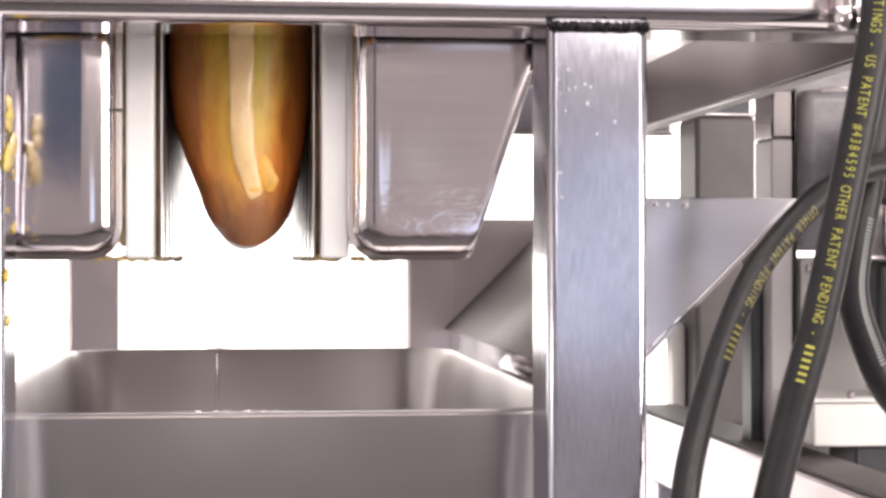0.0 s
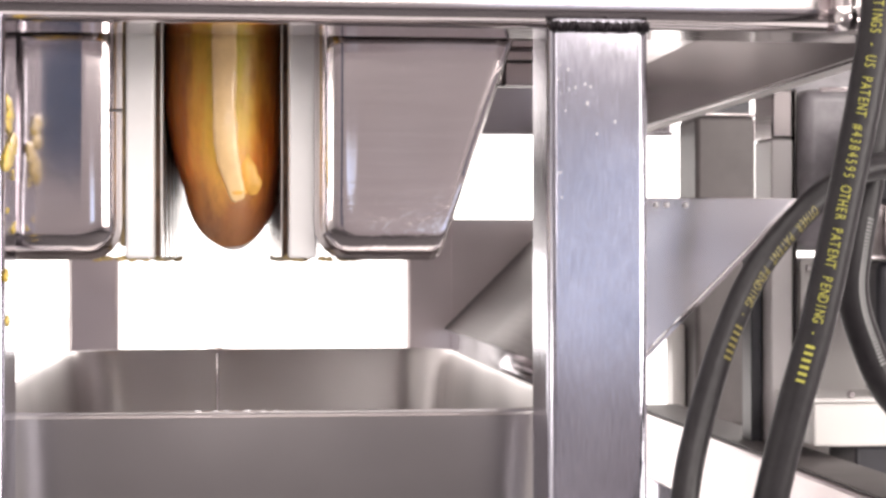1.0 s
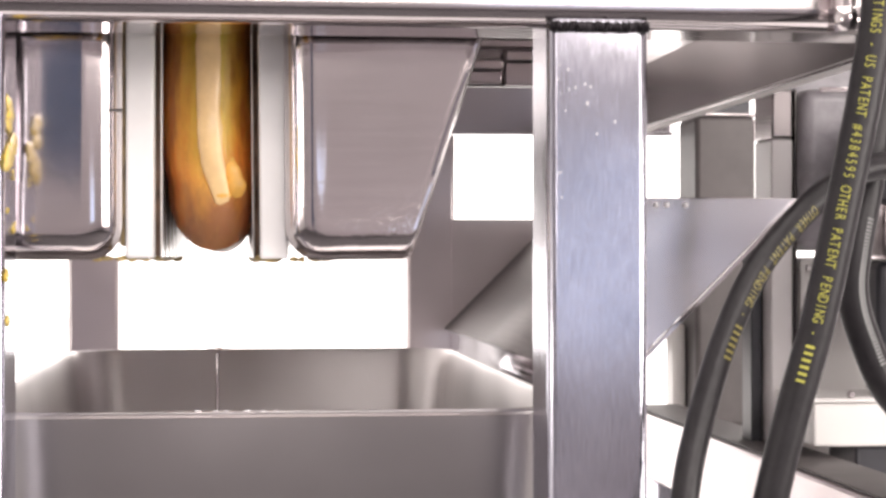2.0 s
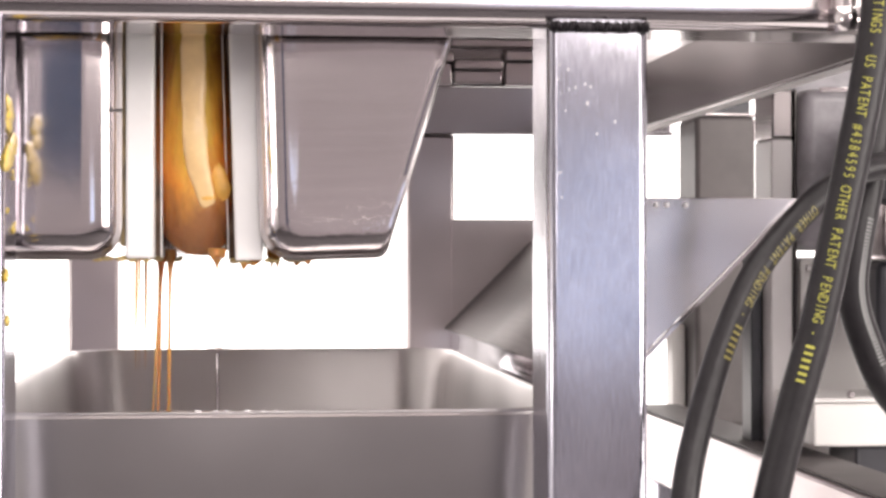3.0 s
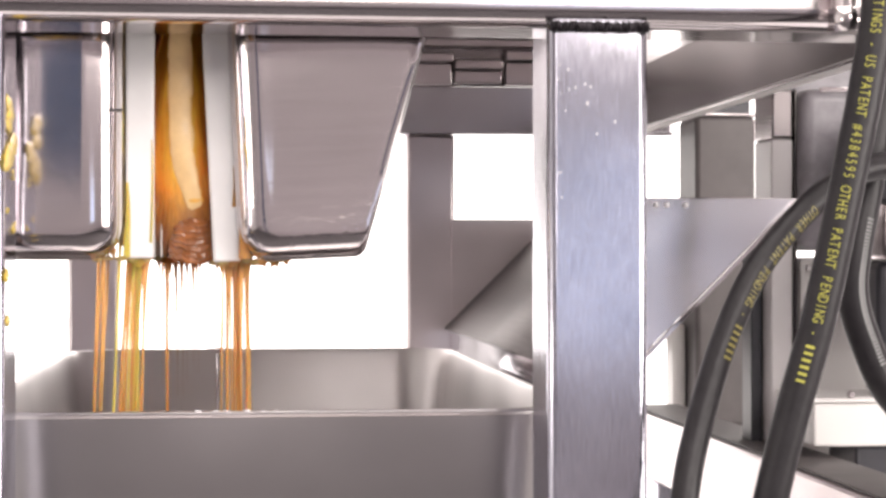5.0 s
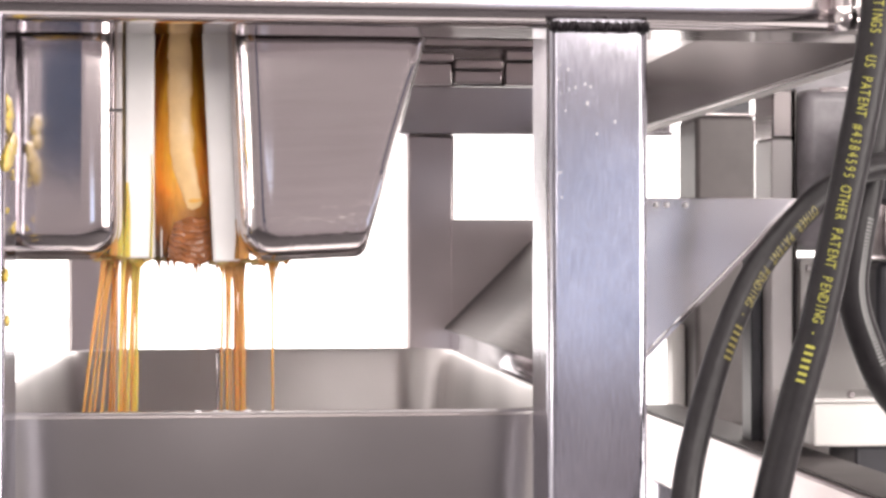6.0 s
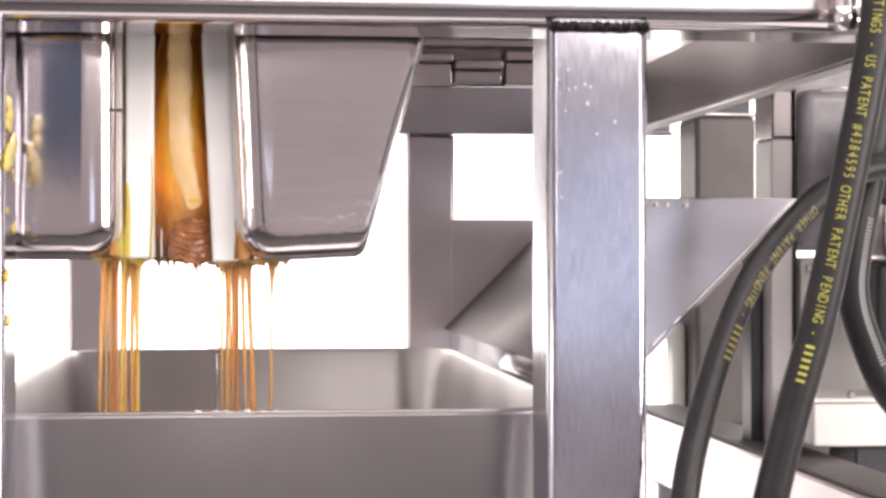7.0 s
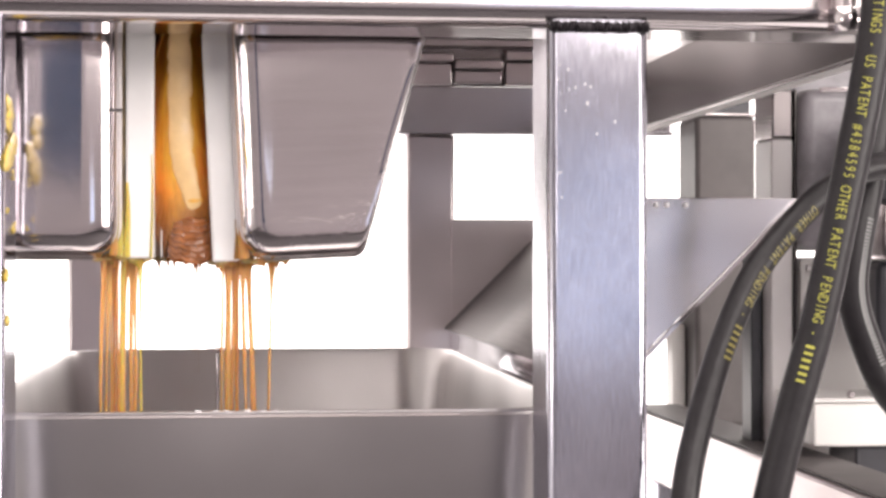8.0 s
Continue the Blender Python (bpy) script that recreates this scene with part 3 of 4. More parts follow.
def stream(x0, x1, w, mat, rows, y=1.0, head=1.6, bow=0.0, length=0.215, lift=0.235, ride=False, label="thin falling stream of amber juice", name="juice_stream"):
    """One thread of juice, built hanging from z 0.851 and falling into the tray. rows: seconds, how far it has
    sunk (0 inside the block above, 1 down), shift of its head, lean in degrees. ride: it comes along with the moving block."""
    k = length / 0.215
    seed = x0 * 1000
    tip = 0.0 if length > 0.2 else 1.0
    crown = min(0.0040, 1.2 * w * (head - 0.6))
    count = max(1, min(4, round(w / 0.0008)))
    rnd = random.Random(int(abs(x0) * 1e5))
    bm = bmesh.new()
    for n in range(count):
        side = 0.0 if count == 1 else (2 * n / (count - 1) - 1) * w * 1.15
        low = side * rnd.uniform(0.3, 1.5)
        back = rnd.uniform(-0.004, 0.004) * (count > 1)
        fine = rnd.uniform(0.5, 1.0) if count > 1 else 1.0
        mid = bow + rnd.uniform(-0.5, 0.5) * w
        line = spline([(side * 0.5, 0, 0.004), (side * 0.6, 0, 0.0), ((x1 - x0) * 0.12 + mid + side * 0.8, back * 0.5, -0.02 * k), ((x1 - x0) * 0.5 + mid + side, back, -0.07 * k), (x1 - x0 + low, back, -0.135 * k), (x1 - x0 + low, back, -0.215 * k)], 40)
        thin = max(0.0008, min(w, 0.0014)) * fine

        def girth(q):
            fall = max(0.0, -line[round(q * 40)].z)
            return thin * max(0.04, (0.95 - 0.35 * q + 0.40 * noise.noise(Vector((q * 7, seed + n, 0)))) * (1 - tip * q) * min(1.0, 0.06 + 9 * (1 - q))) + crown * (0.6 if count > 1 else 1.0) * math.exp(-fall / (0.0060 if length > 0.2 else 0.003))
        strand = sweep(line, girth, 10, 0.6)
        strand.verts.index_update()
        vs = [bm.verts.new(v.co) for v in strand.verts]
        for fc in strand.faces:
            bm.faces.new([vs[v.index] for v in fc.verts])
        strand.free()
    ob = link(name, bm, mat)
    tagged(ob, label, "juice stream", "juice streams")
    STREAMS.append((ob, x0, y, rows, lift, ride))
    return ob


# ---------------------------------------------------------------- the chute
def chute():
    c = thing("pulp_chute", "sloping sheet steel chute with upright side plates", "chute")

    def prism(points, y0, y1):
        return loft([[Vector((x, y, z)) for x, z in points] for y in (y0, y1)])
    part("front_plate", prism([(0.206, 0.737), (0.2085, 0.7385), (0.3590, 0.8880), (0.206, 0.8880)], 1.150, 1.152), STEEL_C, c)
    for x in (0.2665, 0.2735, 0.2858):
        bm = bmesh.new()
        bmesh.ops.create_uvsphere(bm, u_segments=10, v_segments=6, radius=0.0020)
        bmesh.ops.translate(bm, verts=bm.verts[:], vec=(x, 1.1500, 0.8838))
        part("rivet", bm, SPOT, c, "pale rivet head")
    part("front_flange", box(0.206, 0.3590, 1.1525, 1.165, 0.8865, 0.8885, 0.0005, 1), STEEL_P, c)
    part("rear_plate", prism([(0.2135, 0.755), (0.42, 0.755), (0.42, 0.8884), (0.2135, 0.8884)], 1.8265, 1.8290), STEEL_D, c)
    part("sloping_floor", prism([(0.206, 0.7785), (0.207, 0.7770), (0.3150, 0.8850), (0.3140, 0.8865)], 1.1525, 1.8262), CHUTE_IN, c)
    part("lower_lip", prism([(0.2050, 0.7470), (0.2062, 0.7470), (0.2072, 0.7768), (0.2058, 0.7780)], 1.1525, 1.70), STEEL_C, c, "bright scratched lower lip")
    seam = spline([(0.2150 + 0.0850 * k / 6, 1.8255, 0.7850 + 0.0850 * k / 6) for k in range(7)], 60)
    part("joint_weld", sweep(seam, lambda q: 0.0016 * (0.7 + 0.9 * abs(noise.noise(Vector((q * 9, 5, 0))))), 8), WELD, c, "dark smudged weld")
    part("edge", prism([(0.2050, 0.7345), (0.2085, 0.7345), (0.3620, 0.8880), (0.3590, 0.8880)], 1.1455, 1.1498), STEEL_P, c, "bright folded edge")
    return c


chute()


# ---------------------------------------------------------------- cloth bulge, juice films and streams
def wrinkled_cloth():
    """Crinkled wet cloth that bulges out below once the bag is squeezed."""
    bm = bmesh.new()
    nx, nz = 26, 44
    g = []
    for j in range(nz + 1):
        row = []
        for i in range(nx + 1):
            a, b = i / nx * 2 - 1, j / nz
            h = 0.084 + 0.0335 * b - 0.005 * a * a * b + 0.0025 * b * noise.noise(Vector((a * 6, 3.3, 1)))
            edge = math.sqrt(max(0.0, 1 - a * a))
            fold = math.sin(b * 62 + 5.2 * abs(a - 0.1) + 2.5 * noise.noise(Vector((a * 3, b * 4, 2)))) * 0.00052 * min(1, b * 3)
            fold += 0.0008 * noise.noise(Vector((a * 5, b * 9, 7)))
            y = 0.9930 + 0.016 * (1 - edge) + 0.014 * (1 - min(1, b * 2.2)) ** 2 + fold
            row.append(bm.verts.new((0.0050 + a * 0.0150, y, -h)))
        g.append(row)
    back = [[bm.verts.new((r[k].co.x, 1.04, r[k].co.z)) for k in (0, nx)] for r in g]
    for j in range(nz):
        for i in range(nx):
            bm.faces.new((g[j][i], g[j][i + 1], g[j + 1][i + 1], g[j + 1][i]))
        bm.faces.new((g[j][0], g[j + 1][0], back[j + 1][0], back[j][0]))
        bm.faces.new((g[j][nx], back[j][1], back[j + 1][1], g[j + 1][nx]))
        bm.faces.new((back[j][0], back[j + 1][0], back[j + 1][1], back[j][1]))
    bm.faces.new((*g[0], back[0][1], back[0][0]))
    bm.faces.new((*g[-1], back[-1][1], back[-1][0]))
    return part("bag_bulge", bm, BAG_WET, BAG_EMPTY, "crinkled glossy brown wet cloth")


WRINKLE = wrinkled_cloth()
FILMS = []


def film(x, z0, z1, w, parent, t0, y, mat):
    line = spline([(x, y, z1), (x + 0.0004, y, z0 + 0.6 * (z1 - z0)), (x - 0.0004, y, z0)], 16)
    ob = part("juice_film", sweep(line, lambda s: w * (0.35 + 0.65 * s), 10, 0.35), mat, parent, "amber juice running down")
    FILMS.append((ob, t0, 0.142))


film(0.0615, 0.8505, 0.896, 0.0030, MOVER, 4.2, 0.9790, JUICE)
film(0.0580, 0.8505, 0.872, 0.0018, MOVER, 4.5, 0.9848, JUICE)
film(-0.0590, 0.8500, 0.890, 0.0020, FIXED, 4.3, 0.9846, JUICE_Y)
film(-0.0625, 0.8505, 0.882, 0.0018, FIXED, 4.6, 0.9830, JUICE_Y)
film(-0.0655, 0.8510, 0.866, 0.0022, FIXED, 4.9, 0.9790, JUICE)
film(-0.0462, 0.8500, 0.905, 0.0008, FIXED, 4.4, 0.9850, JUICE_Y)


def curtain(x0, x1, parent, t0, y, mat, seed):
    """A sheet of juice clinging below a plate with a scalloped lower edge."""
    bm = bmesh.new()
    n, rings = 36, 6
    cols = []
    for i in range(n + 1):
        q = i / n
        x = x0 + (x1 - x0) * q
        deep = (0.0022 + 0.0050 * max(0.0, noise.noise(Vector((q * 3.0, seed, 0))) + 0.25)) * min(1, 6 * q, 6 * (1 - q)) + 0.0004
        thick = 0.0016 * min(1, 8 * q + 0.2, 8 * (1 - q) + 0.2)
        cols.append([bm.verts.new((x, y + thick * math.cos(math.pi * k / rings), 0.8502 - deep * math.sin(math.pi * k / rings))) for k in range(rings + 1)])
    for a, b in zip(cols, cols[1:]):
        for k in range(rings):
            bm.faces.new((a[k], a[k + 1], b[k + 1], b[k]))
        bm.faces.new((a[rings], a[0], b[0], b[rings]))
    bm.faces.new(cols[0][::-1])
    bm.faces.new(cols[-1])
    ob = part("juice_sheet", bm, mat, parent, "amber juice gathering below the plate")
    FILMS.append((ob, t0, 0.024))


curtain(-0.0735, -0.0648, FIXED, 4.5, 0.994, JUICE, 1)
curtain(-0.0605, -0.0455, FIXED, 3.2, 0.992, JUICE_Y, 2)
curtain(0.0460, 0.0592, MOVER, 2.2, 0.992, JUICE, 5)
curtain(0.0630, 0.0740, MOVER, 4.0, 0.994, JUICE, 8)
curtain(0.0745, 0.0870, MOVER, 2.2, 0.996, JUICE, 3)

# threads below the fixed block and plate
stream(-0.0695, -0.0722, 0.0030, JUICE, [(0, 0, 0, 0), (4.85, 0, 0, 0), (5.1, 1, 0.004, 4), (5.8, 1, 0.002, 7), (6.05, 1, 0, 5.5), (6.5, 1, -0.002, 0.8), (7.0, 1, 0, 0), (8, 1, 0, -0.3)])
stream(-0.0662, -0.0650, 0.0013, JUICE_D, [(0, 0, -0.005, 0), (4.9, 0, -0.005, 0), (5.2, 1, 0, 3), (5.8, 1, 0, 2), (6.5, 1, 0, 1), (8, 1, 0, 0)])
stream(-0.0672, -0.0700, 0.0015, JUICE, [(0, 0, -0.005, 0), (4.95, 0, -0.005, 0), (5.25, 1, 0, 2), (5.8, 1, 0.001, 5), (6.3, 1, 0, 3), (7, 1, 0, 0.5), (8, 1, 0, 0)])
stream(-0.0590, -0.0600, 0.0036, JUICE, [(0, 0, 0.0060, 0), (2.85, 0, 0.0060, 0), (3.2, 1, 0.0140, 1), (3.6, 1, 0.0135, 0.6), (4.0, 1, 0.0108, 1), (4.5, 1, 0.0078, 2.8), (5.0, 1, 0.003, 2), (5.8, 1, 0.001, 0.5), (8, 1, 0, 0)], y=1.012, head=2.2)
stream(-0.0617, -0.0628, 0.0010, JUICE_Y, [(0, 0, -0.008, 0), (4.75, 0, -0.008, 0), (5.05, 1, 0, 2), (5.8, 1, 0, 1.5), (6.5, 1, 0, 0.5), (8, 1, 0, 0)])
stream(-0.0527, -0.0520, 0.0009, JUICE_Y, [(0, 0, 0, 0), (4.25, 0, 0, 0), (4.45, 1, 0, 1), (5.8, 1, -0.001, 1), (8, 1, 0, 0)], head=2.2)
stream(-0.0500, -0.0515, 0.0012, JUICE, [(0, 0, 0, 0), (3.75, 0, 0, 0), (3.95, 1, 0, 1.5), (4.5, 1, 0, 2), (5.0, 1, 0, 1), (5.3, 0, 0, 0), (8, 0, 0, 0)], head=2.6)
stream(-0.0395, -0.0390, 0.0011, JUICE, [(0, 0, -0.0125, 0), (2.45, 0, -0.0125, 0), (2.8, 1, 0, 0.8), (4.0, 1, -0.001, -0.5), (4.6, 1, -0.002, 0), (5.0, 1, -0.002, 0), (5.3, 0, -0.0125, 0), (8, 0, -0.0125, 0)], y=1.08, head=2.4)
stream(-0.0450, -0.0475, 0.0009, JUICE, [(0, 0, -0.007, 0), (2.5, 0, -0.007, 0), (2.8, 1, 0.001, 2), (3.5, 1, 0, 1), (4.2, 1, 0, 1), (4.5, 0, -0.007, 0), (8, 0, -0.007, 0)], y=1.06, head=2.4)

stream(-0.0478, -0.0500, 0.0020, JUICE, [(0, 0, -0.004, 0), (3.25, 0, -0.004, 0), (3.5, 1, 0, 1), (4.0, 1, -0.001, 1.5), (4.6, 1, -0.002, 1.5), (4.9, 0, -0.004, 0), (8, 0, -0.004, 0)], y=1.03, head=2.4)
stream(-0.0437, -0.0445, 0.0012, JUICE_D, [(0, 0, -0.008, 0), (2.4, 0, -0.008, 0), (2.7, 1, 0, 0.5), (4.0, 1, 0, 1), (4.7, 1, 0, 0.5), (5.0, 0, -0.008, 0), (8, 0, -0.008, 0)], y=1.05, head=2.4)
stream(-0.0548, -0.0570, 0.0014, JUICE_Y, [(0, 0, 0, 0), (4.5, 0, 0, 0), (4.7, 1, 0, 1), (5.8, 1, 0, 1.2), (6.6, 1, 0, 0.3), (6.9, 0, 0, 0), (8, 0, 0, 0)], head=2.4)

# threads below the moving plate and block
stream(-0.0075, -0.0080, 0.0013, JUICE, [(0, 0, 0, 0), (4.3, 0, 0, 0), (4.5, 1, 0, 0), (8, 1, 0, 0)], ride=True)
stream(-0.0045, -0.0040, 0.0026, JUICE, [(0, 0, 0, 0), (3.78, 0, 0.0005, 0), (3.98, 1, 0.0005, -2), (4.5, 1, 0, -0.8), (5.8, 1, 0, -0.5), (8, 1, 0, 0)], ride=True, head=2.4)
stream(-0.0012, -0.0022, 0.0015, JUICE_D, [(0, 0, 0.005, 0), (4.5, 0, 0.005, 0), (4.75, 1, 0, -0.5), (5.8, 1, 0.001, -1), (6.5, 1, 0, 0), (8, 1, 0, 0)], ride=True)
stream(0.0040, 0.0088, 0.0026, JUICE, [(0, 0, 0, 0), (4.15, 0, 0, 0), (4.35, 1, 0, 1.5), (4.7, 1, 0, 1.2), (5.8, 1, -0.004, 1.8), (6.4, 1, -0.001, 0.4), (7, 1, 0, 0), (8, 1, 0, 0)], ride=True, head=3.2)
stream(0.0022, 0.0045, 0.0007, JUICE_D, [(0, 0, 0, 0), (4.4, 0, 0, 0), (4.6, 1, 0, 1), (6.0, 1, 0, 0), (8, 1, 0, 0)], ride=True, length=0.10, head=3)
stream(0.0182, 0.0160, 0.0009, JUICE, [(0, 0, 0, 0), (5.1, 0, 0, 0), (5.35, 1, 0, -0.8), (6.2, 1, 0, -1.2), (7.2, 1, 0, -0.3), (8, 1, 0, 0.4)], ride=True, head=6.5)

# drops gathering below the moving plate and block
stream(-0.0116, -0.0116, 0.0012, JUICE, [(0, 0, 0, 0), (1.9, 0, 0, 0), (2.4, 1, 0, 0), (8, 1, 0, 0)], ride=True, head=4.0, length=0.016, lift=0.030, label="small drop of amber juice below the plate", name="juice_drop")
stream(0.0190, 0.0190, 0.0013, JUICE_D, [(0, 0, 0, 0), (2.2, 0, 0, 0), (2.7, 1, 0, 0), (8, 1, 0, 0)], ride=True, head=4.5, length=0.018, lift=0.032, label="small drop of brown juice below the block", name="juice_drop")

# short drips below the cloth
for x, ln, t0, t1, w in ((-0.0440, 0.014, 4.2, 99, 0.0012), (-0.0375, 0.026, 4.4, 99, 0.0013), (-0.0240, 0.066, 4.1, 99, 0.0013), (-0.0215, 0.016, 4.3, 99, 0.0011), (-0.0330, 0.078, 4.15, 5.1, 0.0013), (-0.0290, 0.070, 4.1, 5.0, 0.0012), (-0.0360, 0.066, 4.0, 5.0, 0.0013), (-0.0255, 0.060, 4.2, 5.2, 0.0012), (-0.0410, 0.072, 3.8, 5.1, 0.0014), (-0.0345, 0.050, 4.2, 5.0, 0.0012), (-0.0310, 0.055, 4.25, 5.1, 0.0011)):
    tail_rows = [(t1, 1, 0, 0), (t1 + 0.3, 0, 0, 0), (8, 0, 0, 0)] if t1 < 8 else [(8, 1, 0, 0)]
    stream(x, x + 0.0004, w, JUICE_D, [(0, 0, -x, 0), (2.0, 0, -x * 0.6, 0), (t0 - 0.4, 0, 0, 0), (t0, 0, 0, 0), (t0 + 0.25, 1, 0, 0)] + tail_rows, y=1.03, head=2.5, length=ln, lift=ln + 0.022, label="short hanging drip of brown juice", name="juice_drip")


# ---------------------------------------------------------------- machine parts behind
def rear_head():
    h = thing("rear_dark_panel", "dark panel added above the rear beam to darken reflections", "press head")
    # panel added to keep the bright backdrop out of the rail and beam reflections
    part("back_panel", box(-0.40, 0.44, 1.895, 1.90, 1.0305, 1.55, 0.001, 1), DARK_GREY, h)
    return h


rear_head()


def guide_rail():
    g = thing("guide_rail", "dull steel guide with three hanging blocks under the deck", "guide rail")
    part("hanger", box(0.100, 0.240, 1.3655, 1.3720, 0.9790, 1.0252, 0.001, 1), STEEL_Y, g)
    part("cover_strip", box(0.100, 0.240, 1.352, 1.3650, 1.0075, 1.0135, 0.001, 1), STEEL_D, g)
    for x0, x1, z0, z1, lip in ((0.1230, 0.1588, 0.9795, 1.0030, 0.0072), (0.1606, 0.1962, 0.9805, 0.9980, 0.0075), (0.1990, 0.2350, 0.9795, 1.0050, 0.0078)):
        k = part("guide_block", box(x0, x1, 1.356, 1.3650, z0, z1 - lip - 0.0004, 0.0012, 2), STEEL_D, g)
        part("block_lip", box(x0 - 0.0006, x1 + 0.0006, 1.350, 1.3650, z1 - lip, z1, 0.0014, 2), STEEL_D, k, "paler folded lip")
    return g


guide_rail()


def back_column():
    c = thing("support_column", "square dull steel column with rounded edges", "column")
    part("shaft", box(0.4329, 0.4914, 1.70, 1.770, 0.6885, 0.985, 0.005, 3), DARK_GREY, c)
    part("cap", box(0.4300, 0.4945, 1.697, 1.774, 0.985, 0.9875, 0.001, 1), STEEL_D, c)
    part("side_plate", box(0.4190, 0.4318, 1.735, 1.765, 0.700, 0.785, 0.002, 1), WHITE_BOX, c)
    part("head_plate", box(0.4360, 0.4900, 1.715, 1.760, 0.9878, 1.0150, 0.001, 1), DARK, c, "dark blue-grey head plate")
    part("bracket", box(0.4925, 0.5100, 1.740, 1.760, 0.9640, 0.9850, 0.001, 1), STEEL_D, c)
    part("foot", box(0.4250, 0.5000, 1.69, 1.78, 0.0, 0.6884, 0.004, 2), DARKSTEEL, c)
    return c


back_column()


def pump_cabinet():
    c = thing("pump_cabinet", "stainless steel pump housing with a folded lid edge", "pump housing")
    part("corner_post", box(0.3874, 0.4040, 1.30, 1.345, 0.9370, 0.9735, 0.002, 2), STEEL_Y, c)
    # same post, in a paler colour below this height
    part("pale_panel", box(0.3876, 0.4038, 1.3005, 1.345, 0.60, 0.9368, 0.002, 2), PALE, c, "paler lower part of the corner post")
    part("side_strip", box(0.4043, 0.4060, 1.298, 1.345, 0.60, 0.9735, 0.0005, 1), DARKSTEEL, c)
    part("tank", box(0.4064, 0.478, 1.287, 1.36, 0.8550, 0.9735, 0.010, 5), GREY_FLAT, c)
    part("rear_panel", box(0.4240, 0.5000, 1.372, 1.378, 0.940, 0.9980, 0.001, 1), GREY_FLAT, c)
    part("lid", box(0.4190, 0.468, 1.2835, 1.2865, 0.9700, 0.9735, 0.0004, 1), STEEL_P, c)
    part("lower_panel", box(0.4090, 0.490, 1.300, 1.345, 0.700, 0.850, 0.004, 2), WHITE_BOX, c)
    part("frame_trim", box(0.4125, 0.4400, 1.2930, 1.2990, 0.8400, 0.8450, 0.001, 1), PALE, c)
    part("door_strip", box(0.3780, 0.3868, 1.32, 1.345, 0.60, 0.862, 0.001, 1), DARK, c)
    return c


pump_cabinet()


def control_box():
    c = thing("control_box", "low white enamelled control box on a bracket", "control box")
    part("body", box(0.3869, 0.50, 1.200, 1.280, 0.7216, 0.7510, 0.002, 2), WHITE_BOX, c)
    part("lid", box(0.3850, 0.50, 1.198, 1.282, 0.7512, 0.7550, 0.0012, 1), WHITE_BOX, c)
    bm = bmesh.new()
    bmesh.ops.create_cone(bm, cap_ends=True, segments=14, radius1=0.0024, radius2=0.0018, depth=0.004)
    bmesh.ops.rotate(bm, verts=bm.verts[:], matrix=Matrix.Rotation(radians(90), 3, "X"))
    bmesh.ops.translate(bm, verts=bm.verts[:], vec=(0.4120, 1.1965, 0.7575))
    part("screw", bm, STEEL_D, c)
    part("bracket", box(0.42, 0.50, 1.21, 1.27, 0.0, 0.7214, 0.003, 2), DARK, c)
    return c


control_box()


def motor():
    c = thing("drive_motor", "dark painted motor with a pale terminal box", "motor")
    part("body", box(0.4290, 0.50, 1.19, 1.26, 0.790, 0.8480, 0.006, 3), DARK, c)
    part("terminal_box", box(0.4270, 0.50, 1.175, 1.26, 0.8484, 0.8860, 0.003, 2), STEEL_H, c)
    part("fan_cover", box(0.4290, 0.50, 1.19, 1.26, 0.8864, 0.9500, 0.008, 3), DARK, c)
    part("stand", box(0.44, 0.50, 1.21, 1.25, 0.7552, 0.7898, 0.003, 1), DARK, c)
    return c


motor()


def lower_rail():
    c = thing("lower_rail", "stainless steel lower side rail of the stand", "rail")
    part("rail", box(0.3600, 0.4050, 0.955, 1.66, 0.655, 0.7120, 0.003, 2), STEEL_D, c)
    # dark strip added to shade the rail's top, which would mirror the white backdrop
    part("top_shade", box(0.3620, 0.4050, 1.00, 1.66, 0.7124, 0.7140, 0.0005, 1), DARK_GREY, c, "thin dark sheet added to darken the top of the rail")
    part("leg", box(0.3600, 0.4050, 1.05, 1.10, 0.0, 0.6548, 0.003, 2), STEEL_V, c)
    part("leg", box(0.3600, 0.4050, 1.55, 1.60, 0.0, 0.6548, 0.003, 2), STEEL_V, c)
    return c


lower_rail()


# ---------------------------------------------------------------- hoses
PITCH = 0.0034


def lettering(parent, words, line, lead, mat, radius, side):
    """Words printed along a hose, letter by letter on its skin, then bars for a code; lead: metres along it at which they begin."""
    n = len(line) - 1
    lens = [0.0]
    for a, b in zip(line, line[1:]):
        lens.append(lens[-1] + (b - a).length)

    def spot(pos):
        i = max(j for j in range(n) if lens[j] <= pos)
        p = line[i].lerp(line[i + 1], (pos - lens[i]) / (lens[i + 1] - lens[i]))
        along = (line[i + 1] - line[i]).normalized()
        out = Vector((side, -0.92, 0)).normalized()
        out = (out - along * out.dot(along)).normalized()
        m = Matrix((along, out.cross(along), out)).transposed().to_4x4()
        return Matrix.Translation(p + out * radius) @ m
    for word, start in zip(words, lead):
        for k, ch in enumerate(word):
            if ch == " ":
                continue
            data = bpy.data.curves.new("print", "FONT")
            data.body, data.size, data.extrude, data.align_x, data.align_y = ch, 0.0072, 0.0001, "CENTER", "CENTER"
            data.materials.append(mat)
            ob = new("printed_letter", data)
            ob.parent = parent
            ob.matrix_basis = spot(start + k * PITCH) @ Matrix.Diagonal((0.64, 1, 1, 1))
        for k in range(6):
            ob = part("print_bar", box(-0.0007, 0.0007, -0.0022, 0.0022, -0.0002, 0.0002, 0, 1), mat, parent)
            ob.matrix_basis = spot(start + (len(word) + 1 + k) * PITCH)


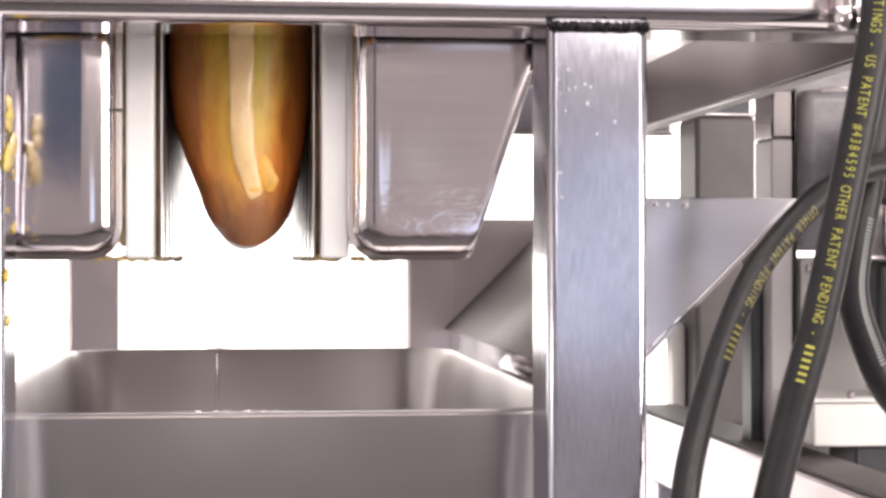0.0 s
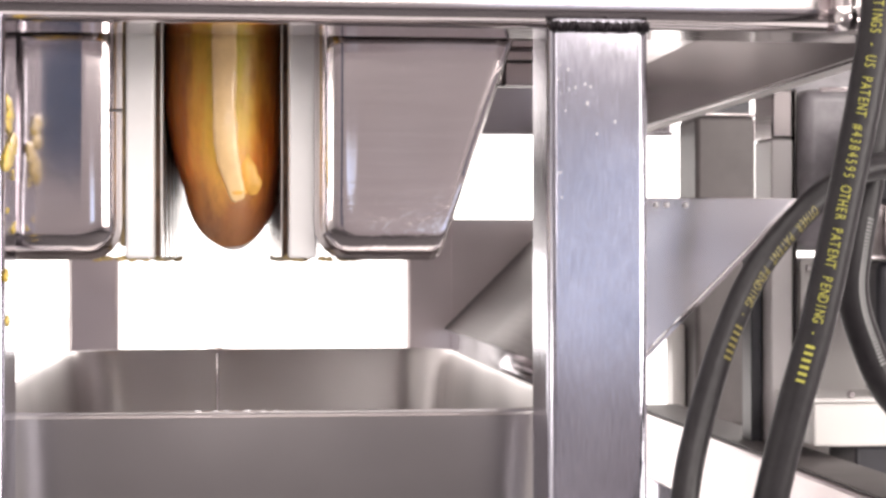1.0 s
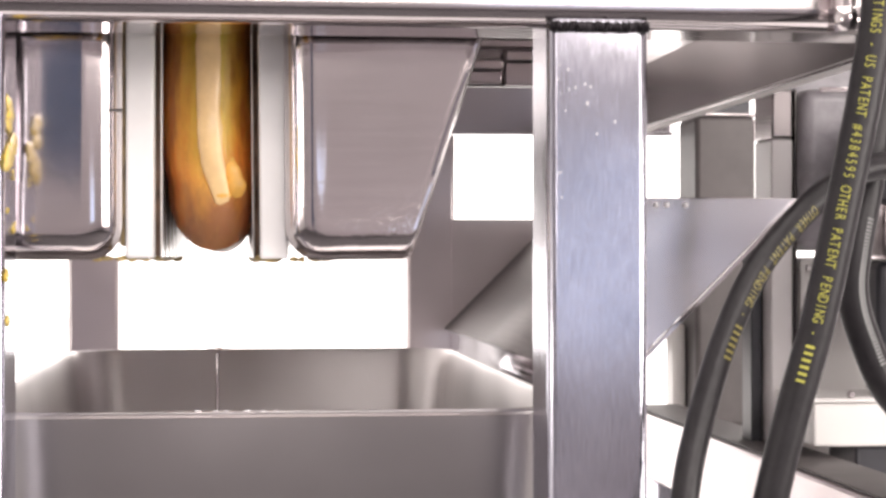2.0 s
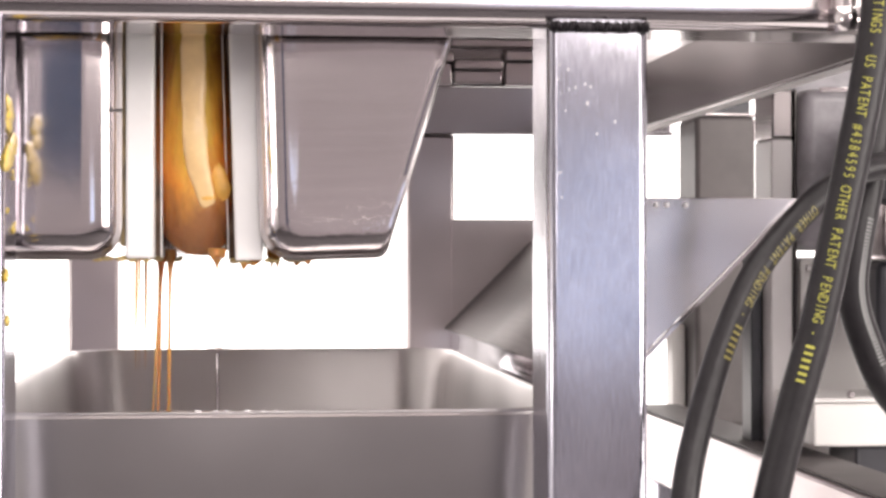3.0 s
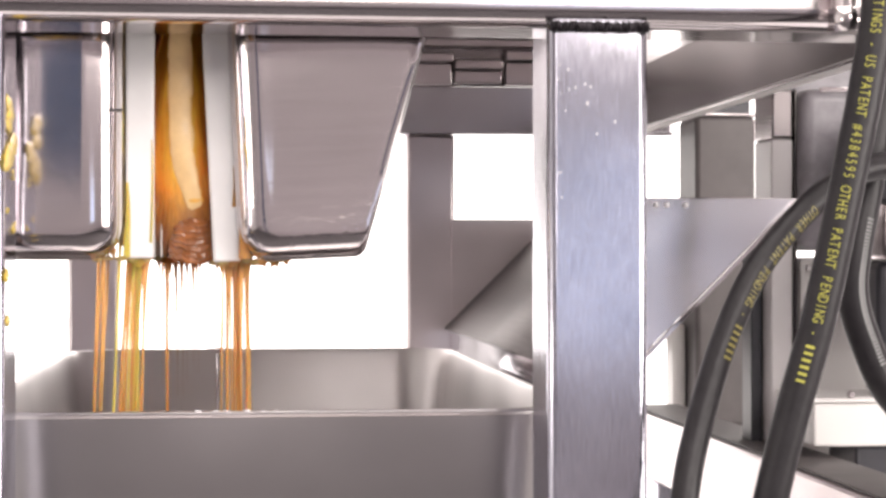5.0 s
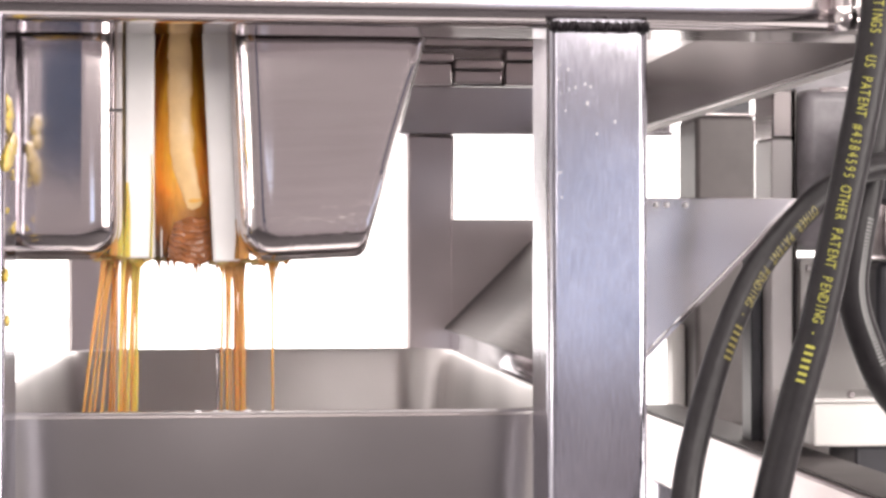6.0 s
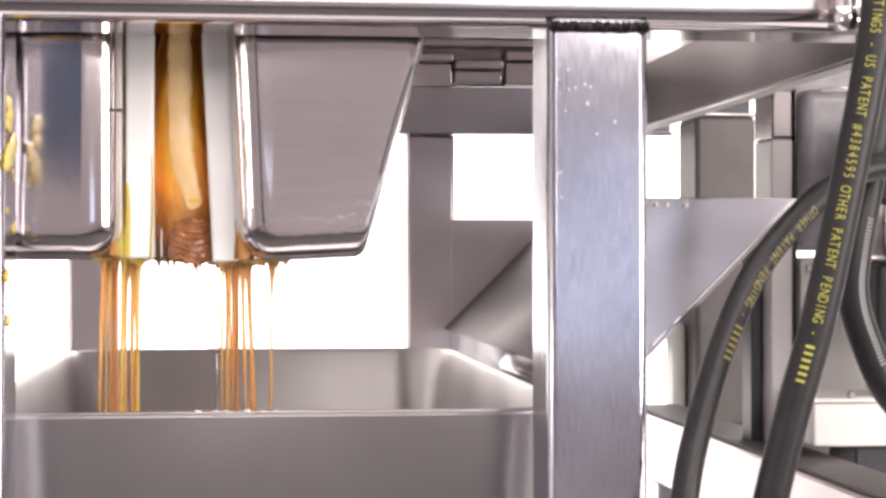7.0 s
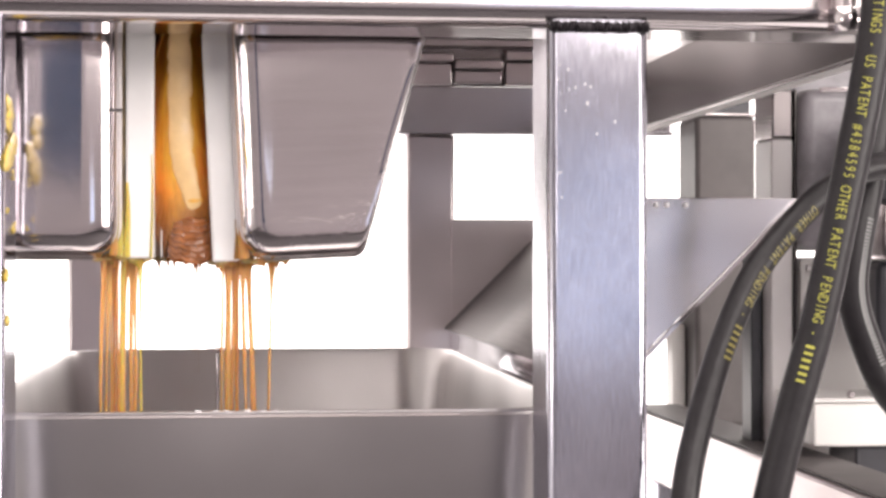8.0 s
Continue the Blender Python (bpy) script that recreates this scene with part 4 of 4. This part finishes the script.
def ticks(parent, line, i0, i1, radius, side):
    """Short worn marks across a hose."""
    for i in range(i0, i1):
        p = line[i]
        along = (line[i + 1] - line[i]).normalized()
        out = Vector((side, -0.92, 0)).normalized()
        out = (out - along * out.dot(along)).normalized()
        m = Matrix((along, out.cross(along), out)).transposed().to_4x4()
        ob = part("print_bar", box(-0.0007, 0.0007, -0.0018, 0.0018, -0.0002, 0.0001, 0, 1), INK_GREY, parent)
        ob.matrix_basis = Matrix.Translation(p + out * radius) @ m


HOSE_R = 0.0086


def hose(points, label, words=(), lead=(), mat=None, radius=HOSE_R, side=-0.36, marks=None):
    line = spline(points, 150)
    h = thing("hydraulic_hose", label, "hose", "hydraulic hoses")
    part("tube", sweep(line, lambda s: radius * (1 + 0.006 * math.sin(s * 500)), 22), RUBBER, h)
    if words:
        lettering(h, words, line, lead, mat, radius, side)
    if marks:
        ticks(h, line, *marks, radius, side)
    return line


hose([(0.3130, 0.862, 1.06), (0.3107, 0.860, 0.981), (0.3040, 0.860, 0.9342), (0.2928, 0.860, 0.8791), (0.2801, 0.860, 0.8215), (0.2674, 0.860, 0.7777), (0.2548, 0.860, 0.7286), (0.240, 0.860, 0.66), (0.23, 0.862, 0.50), (0.24, 0.88, 0.20), (0.30, 0.95, 0.0095), (0.5, 1.1, 0.0095)],
     "thick black hydraulic hose with yellow print along it", ("FITTINGS - US PATENT #4384595 OTHER PATENT PENDING -",), (0.0773,), INK)
hose([(0.60, 1.05, 0.86), (0.45, 0.98, 0.905), (0.3391, 0.930, 0.8985), (0.3057, 0.920, 0.8855), (0.2815, 0.910, 0.8662), (0.2585, 0.900, 0.8403), (0.2392, 0.890, 0.8037), (0.2235, 0.880, 0.7598), (0.2150, 0.870, 0.7279), (0.204, 0.862, 0.66), (0.195, 0.86, 0.45), (0.21, 0.85, 0.12), (0.28, 0.84, 0.0095), (0.5, 0.80, 0.0095)],
     "black hydraulic hose arching down with worn print", ("OTHER PATENT PENDING -",), (0.352,), INK_OLD, 0.0070, 0.42)
hose([(0.352, 0.955, 0.985), (0.345, 0.955, 0.940), (0.3375, 0.953, 0.890), (0.3300, 0.950, 0.8549), (0.3280, 0.950, 0.8306), (0.3345, 0.950, 0.8063), (0.3500, 0.950, 0.7750), (0.385, 0.955, 0.745), (0.45, 0.98, 0.735), (0.60, 1.05, 0.75)],
     "black hydraulic hose in a loose loop with pale marks", side=0.25, marks=(42, 92))


def fitting():
    f = thing("hose_fitting", "grey steel hose fitting on the beam end", "fitting")
    bm = bmesh.new()
    bmesh.ops.create_cone(bm, cap_ends=True, segments=20, radius1=0.0085, radius2=0.0085, depth=0.05)
    bmesh.ops.translate(bm, verts=bm.verts[:], vec=(0.3045, 0.888, 1.0))
    part("sleeve", bm, STEEL_D, f)
    bm = bmesh.new()
    bmesh.ops.create_cone(bm, cap_ends=True, segments=6, radius1=0.0105, radius2=0.0105, depth=0.012)
    bmesh.ops.translate(bm, verts=bm.verts[:], vec=(0.3045, 0.888, 0.969))
    part("nut", bm, STEEL_P, f)
    return f


fitting()


# ---------------------------------------------------------------- motion
TRAVEL = [(0.0, 0.0, 0.0), (0.5, 0.0088, 0.0), (1.0, 0.0175, 0.0), (1.5, 0.0261, 0.05), (2.0, 0.0339, 0.60), (2.5, 0.0416, 1.20), (3.0, 0.0494, 1.76), (3.5, 0.0572, 2.22), (3.8, 0.0609, 2.70), (4.0, 0.0625, 2.90), (4.2, 0.0627, 2.90), (6.0, 0.0632, 2.8), (8.0, 0.0635, 2.8)]


def motions():
    pivot = Matrix.Translation((0.090, 0.985, 0.9545))
    walk(MOVER, [(t, Matrix.Translation((-d, 0, 0)) @ pivot @ pose(0, 0, 0, 0, -a, 0) @ pivot.inverted()) for t, d, a in TRAVEL])
    end = TRAVEL[-1][1]
    for i, ob in enumerate(FOLDS):
        u = (i + 0.5) / SLICES
        rows = []
        for t, d, a in TRAVEL:
            s = d / end
            x = -0.0062 * s * (1 - u) - 0.0615 * s * u
            lean = radians((18.5 * (1 - u) - 16.0 * u) * (s ** 1.1 + 0.6 * s * s * (1 - s)) - 1.0 * s)
            drop = (0.0085 + 0.002 * abs(2 * u - 1)) * s ** 2.2
            fore = -0.044 * (1 - math.sqrt(1 - (2 * u - 1) ** 2)) * s ** 2
            rows.append((t, Matrix.Translation((x, fore, -drop)) @ Matrix.Rotation(lean, 4, "Y")))
        walk(ob, rows)
    walk(FLAP, [(t, Matrix.Translation((-0.0333 * d / end, 0, -0.0062 * d / end)) @ Matrix.Rotation(radians(-0.6 * d / end), 4, "Y")) for t, d, a in TRAVEL])
    walk(WRINKLE, [(t, Matrix.Translation((-0.0300 * d / end, 0.04 * max(0.0, min(1.0, (4.3 - t) / 0.9)), 0.03 * max(0.0, min(1.0, (4.0 - t) / 1.5)) - 0.003))) for t, d, a in TRAVEL])
    for ob, t0, dz in FILMS:
        walk(ob, [(0.0, pose(0, 0, dz)), (t0, pose(0, 0, dz)), (t0 + 0.7, pose(0, 0, 0)), (8.0, pose(0, 0, 0))])
    for ob, x, y, rows, lift, ride in STREAMS:
        keys = [(t, 0.0, end - d + rows[0][2], 0.0) for t, d, a in TRAVEL if t < rows[1][0] - 0.1] + rows[1:] if ride else rows
        walk(ob, [(t, Matrix.Translation((x + dx, y, 0.851 + lift * (1 - down))) @ Matrix.Rotation(radians(lean), 4, "Y")) for t, down, dx, lean in keys])


motions()
